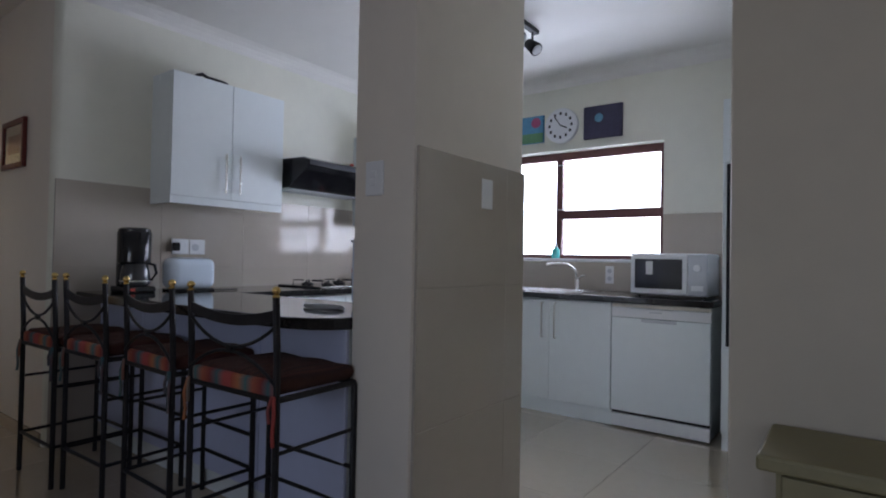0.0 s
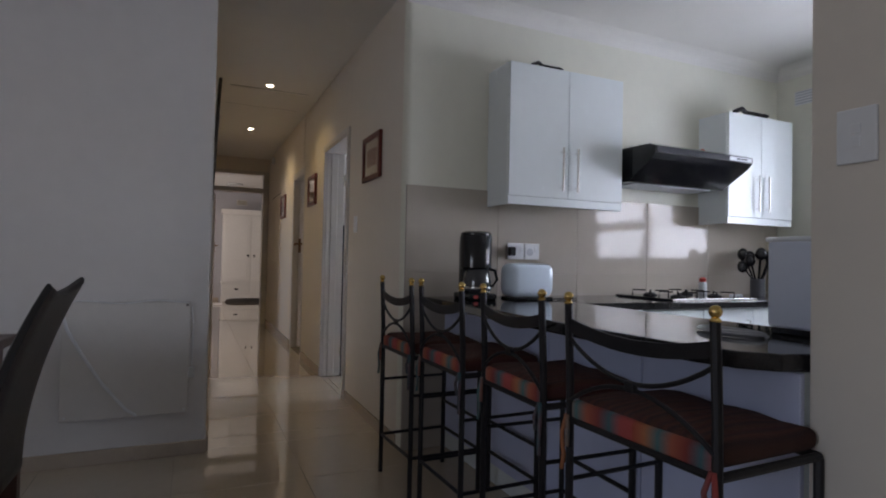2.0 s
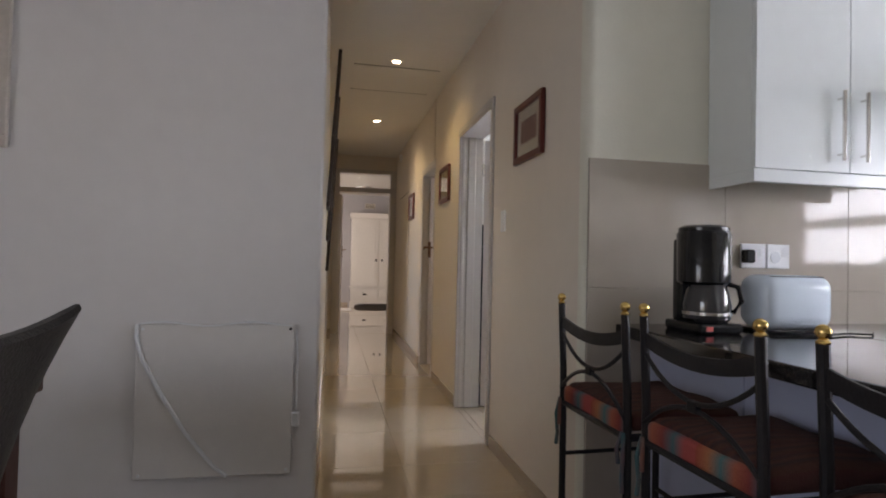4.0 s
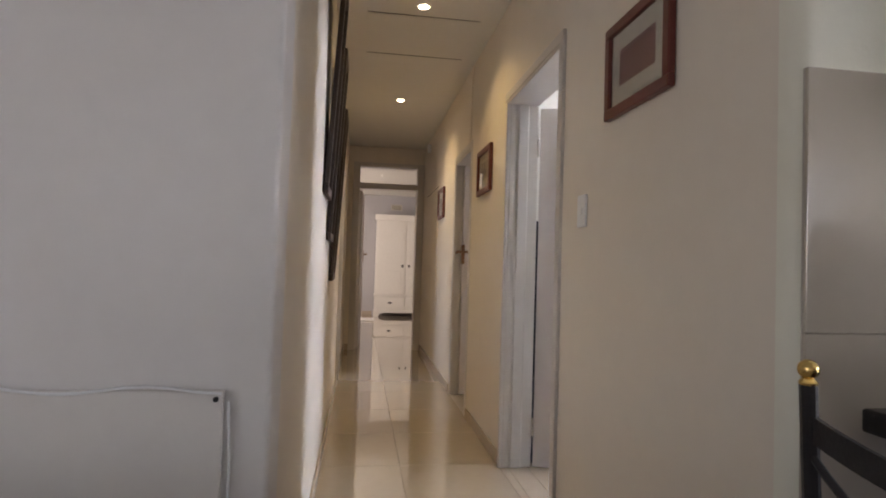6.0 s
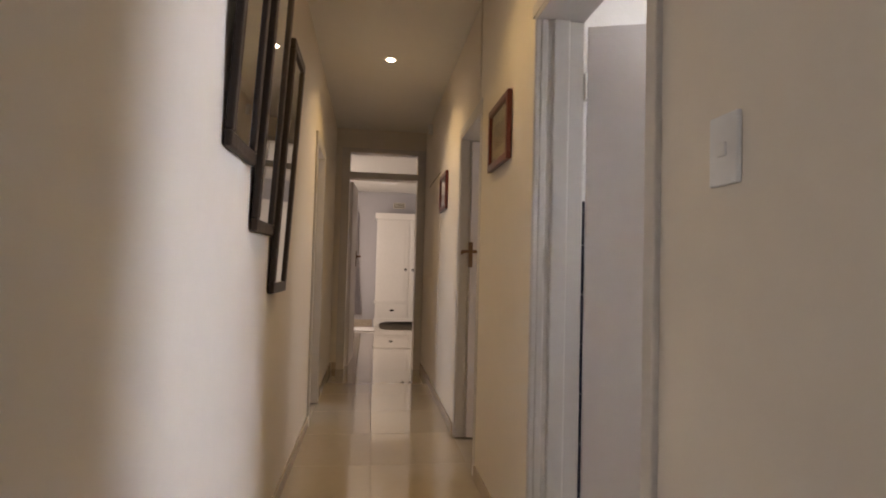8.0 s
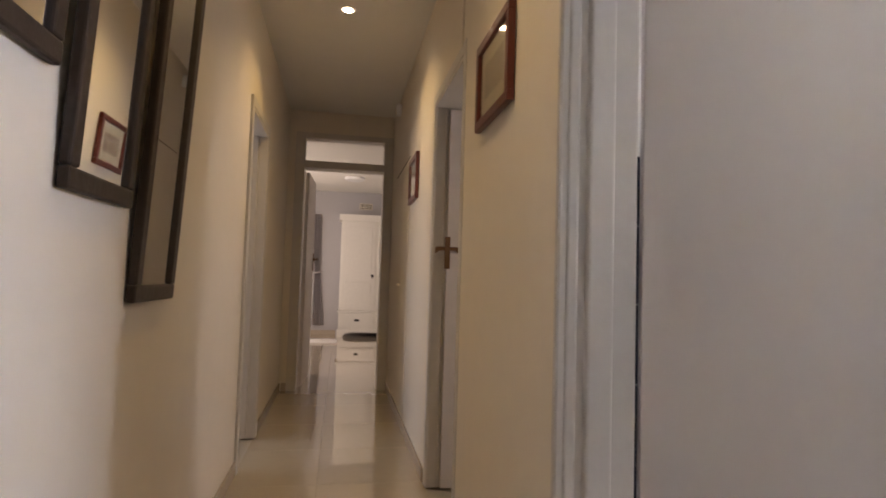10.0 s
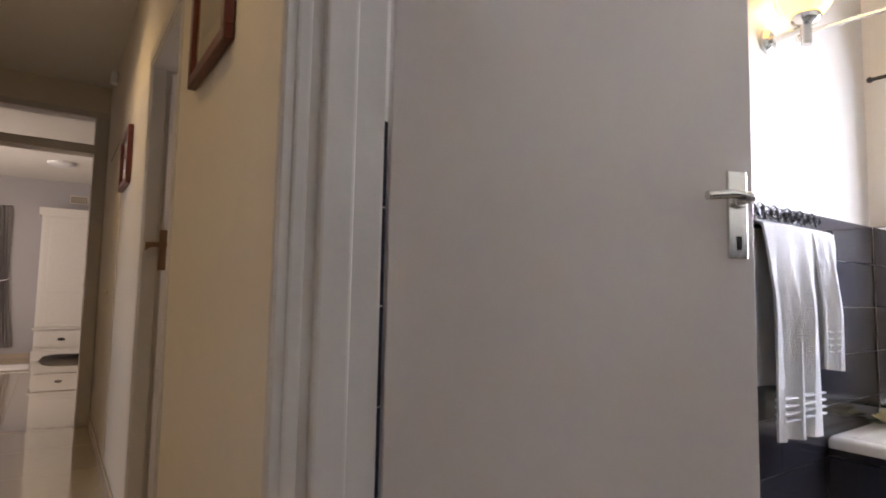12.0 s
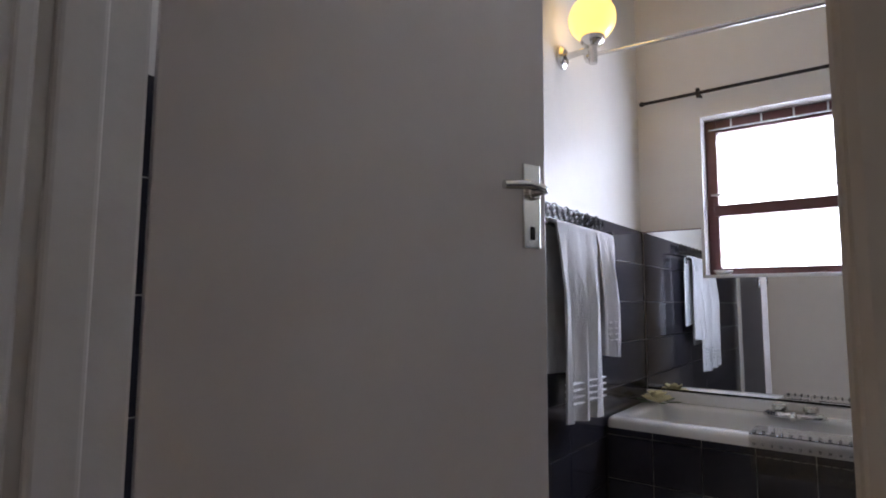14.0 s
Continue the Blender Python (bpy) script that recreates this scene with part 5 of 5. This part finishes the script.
for i in range(7):
    for j in range(3):
        part("hole", box(0.011, 0.0135, -0.105 + i * 0.031, -0.085 + i * 0.031, -0.045 + j * 0.034, -0.024 + j * 0.034), BPLAST, av)
cl = thing("ceiling_lamp", pose(-12.6, 0.70, CH), "flat white round ceiling light in bedroom", "ceiling light")
part("disc", lathe([(0.16, 0.0), (0.16, -0.03), (0.12, -0.05)], 28), WPLAST, cl, smooth=True)
ct = thing("curtain", pose(-14.166, -0.075, 0), "pale curtain tied back beside the bedroom window", "curtain")
own = bmesh.new()
gr = []
for i in range(25):
    u = i / 24
    col = []
    for j in range(17):
        z_ = 2.22 - 2.05 * j / 16
        narrow = 0.45 + 0.55 * abs(z_ - 1.15) / 1.1
        col.append(own.verts.new((0.03 * math.sin(u * 30), 0.02 + 0.22 * (u - 0.5) * narrow + 0.16 + (0.05 * (1.2 - z_) if z_ < 1.2 else -0.06 * (z_ - 1.2)), z_)))
    gr.append(col)
for a, c_ in zip(gr, gr[1:]):
    for k in range(16):
        own.faces.new((a[k], c_[k], c_[k + 1], a[k + 1]))
bmesh.ops.solidify(own, geom=own.faces[:], thickness=0.004)
part("cloth", own, LINEN, ct, smooth=True)
part("tie_band", tube([(0.05 * math.cos(a), 0.18 + 0.085 * math.sin(a), 1.13 + 0.02 * math.sin(a)) for a in [k * 0.45 for k in range(15)]], 0.012), LINEN, ct, "", True)
mtb = thing("floor_mat", pose(-12.95, 0.30, 0), "small white shaggy mat on bedroom floor", "mat")
part("pile", box(-0.25, 0.25, -0.22, 0.22, 0.0, 0.025, 0.01, seg=3), RUG, mtb, smooth=True)


# ---- tiles ----
def tile_mesh(name, w, hgt, d, material, bev=0.0015):
    bm = box(-w / 2, w / 2, -hgt / 2, hgt / 2, -d, 0.0, bev, seg=1)
    me = bpy.data.meshes.new(name)
    bm.to_mesh(me)
    bm.free()
    me.materials.append(material)
    return me


CACHE = {}


def lay(parent, name, origin, u, v, nu, nv, w, hgt, gap, depth, material, umax=None, vmax=None):
    """Tiles in rows from origin along u and v, cut at umax and vmax; they stand proud along u x v."""
    u, v = Vector(u), Vector(v)
    n_ = u.cross(v)
    for j in range(nv):
        for i in range(nu):
            a0, b0 = i * w, j * hgt
            a1, b1 = min(a0 + w, umax or 1e9), min(b0 + hgt, vmax or 1e9)
            if a1 - a0 < 0.02 or b1 - b0 < 0.02:
                continue
            key = (name, material.name, round(a1 - a0, 3), round(b1 - b0, 3), gap, depth)
            if key not in CACHE:
                CACHE[key] = tile_mesh(name, a1 - a0 - gap, b1 - b0 - gap, depth, material)
            t_ = new(name, CACHE[key])
            c = Vector(origin) + u * (a0 + a1) / 2 + v * (b0 + b1) / 2
            t_.matrix_world = Matrix.Translation(c) @ Matrix((u, v, n_)).transposed().to_4x4()
            t_.parent = parent


def backing(name, x0, x1, y0, y1, z0, z1, material, label):
    return structure(name, box(x0, x1, y0, y1, z0, z1), material, label, "wall tiling")


# kitchen walls
p = backing("tiling_kitchen_west", KW, KW + 0.004, 1.012, KY, 0.0, 1.513, KGROUT, "glossy beige wall tiles behind the counter")
lay(p, "tile", (KW + 0.012, 1.012, 0.0), (0, 1, 0), (0, 0, 1), 6, 3, 0.60, 0.505, 0.0015, 0.009, KTILE, umax=KY - 1.012)
p = backing("tiling_kitchen_north", KW + 0.013, 0.30, KY - 0.004, KY, ZC, KWZ[0] - 0.022, KGROUT, "glossy beige wall tiles below the window")
lay(p, "tile", (0.30, KY - 0.012, ZC), (-1, 0, 0), (0, 0, 1), 6, 1, 0.60, 0.505, 0.0015, 0.009, KTILE, umax=2.93, vmax=KWZ[0] - 0.022 - ZC)
p = backing("tiling_kitchen_side", KWX[1] + 0.002, 0.30, KY - 0.004, KY, KWZ[0] - 0.0215, 1.47, KGROUT, "glossy beige wall tiles beside the window")
lay(p, "tile", (0.30, KY - 0.012, KWZ[0] - 0.0215), (-1, 0, 0), (0, 0, 1), 2, 1, 0.60, 0.505, 0.0015, 0.009, KTILE, umax=0.495, vmax=1.47 - KWZ[0] + 0.0215)
p = backing("tiling_stub", -0.24, -0.236, 1.293, 2.05, 0.0, 1.49, KGROUT, "glossy beige wall tiles on the wall stub")
lay(p, "tile", (-0.228, 1.293, 0.0), (0, 1, 0), (0, 0, 1), 2, 3, 0.60, 0.4967, 0.0012, 0.009, KTILE, umax=0.757)
# bathroom walls
TT, TH, T0 = 1.395, 0.186, 0.111
p = backing("tiling_bathroom_west", BX, BX + 0.003, 1.163, BY, 0.0, TT, BGROUT, "black ceramic wall tiles with pale grout")
def lay_black(parent, origin, u, nu, wide, umax):
    """Rows of black tiles to the height TT, the lowest row cut."""
    x, y = origin
    lay(parent, "tile", (x, y, 0.0), u, (0, 0, 1), nu, 1, wide, T0, 0.003, 0.008, BTILE, umax=umax)
    lay(parent, "tile", (x, y, T0), u, (0, 0, 1), nu, 7, wide, TH, 0.003, 0.008, BTILE, umax=umax, vmax=TT - T0)


lay_black(p, (BX + 0.010, 1.163), (0, 1, 0), 2, 1.60, BY - 1.163)
p = backing("tiling_bathroom_south", D1[1] + 0.06, KW - 0.15, 1.16, 1.163, 0.0, TT, BGROUT, "black ceramic wall tiles with pale grout")
lay_black(p, (KW - 0.15, 1.170), (-1, 0, 0), 3, 0.372, KW - 0.15 - D1[1] - 0.06)
p = backing("tiling_bathroom_east", KW - 0.153, KW - 0.15, 1.163, BY, 0.0, TT, BGROUT, "black ceramic wall tiles with pale grout")
lay_black(p, (KW - 0.160, BY), (0, -1, 0), 7, 0.372, BY - 1.163)
lay(bt, "tile", (TX0, TY0 + 0.012, 0.0), (1, 0, 0), (0, 0, 1), 10, 1, 0.181, 0.142, 0.003, 0.008, BTILE, umax=TX1 - TX0)
lay(bt, "tile", (TX0, TY0 + 0.012, 0.142), (1, 0, 0), (0, 0, 1), 10, 3, 0.181, 0.175, 0.003, 0.008, BTILE, umax=TX1 - TX0, vmax=TZT - 0.045 - 0.142)
# floors
def floor_tiles(x0, x1, y0, y1):
    """Tiles of 0.6 m on one grid through the whole place, cut to the room."""
    s_, gx, gy = 0.60, -4.84, 0.445
    i0, i1 = math.floor((x0 - gx) / s_), math.ceil((x1 - gx) / s_)
    j0, j1 = math.floor((y0 - gy) / s_), math.ceil((y1 - gy) / s_)
    for i in range(i0, i1):
        for j in range(j0, j1):
            a0, a1 = max(gx + i * s_, x0), min(gx + (i + 1) * s_, x1)
            b0, b1 = max(gy + j * s_, y0), min(gy + (j + 1) * s_, y1)
            if a1 - a0 < 0.02 or b1 - b0 < 0.02:
                continue
            key = ("floor", round(a1 - a0, 3), round(b1 - b0, 3))
            if key not in CACHE:
                CACHE[key] = tile_mesh("floor_tile", a1 - a0 - 0.002, b1 - b0 - 0.002, 0.008, FLOOR, 0.001)
            t_ = new("floor_tile", CACHE[key])
            t_.location = ((a0 + a1) / 2, (b0 + b1) / 2, 0.0)
            t_.parent = floor


floor_tiles(EW, -3.23, 0.0, 1.0)
floor_tiles(-3.23, 0.735, -4.0, 1.30)
floor_tiles(KW, 0.90, 1.30, KY)
floor_tiles(0.735, 3.6, -4.0, 1.30)
floor_tiles(D1[0], D1[1], 1.0, 1.16)
floor_tiles(BX, KW - 0.15, 1.16, TY0 + 0.03)
floor_tiles(EW - 0.15, EW, EY[0], EY[1])
floor_tiles(-14.2, EW - 0.15, -1.4, 3.0)
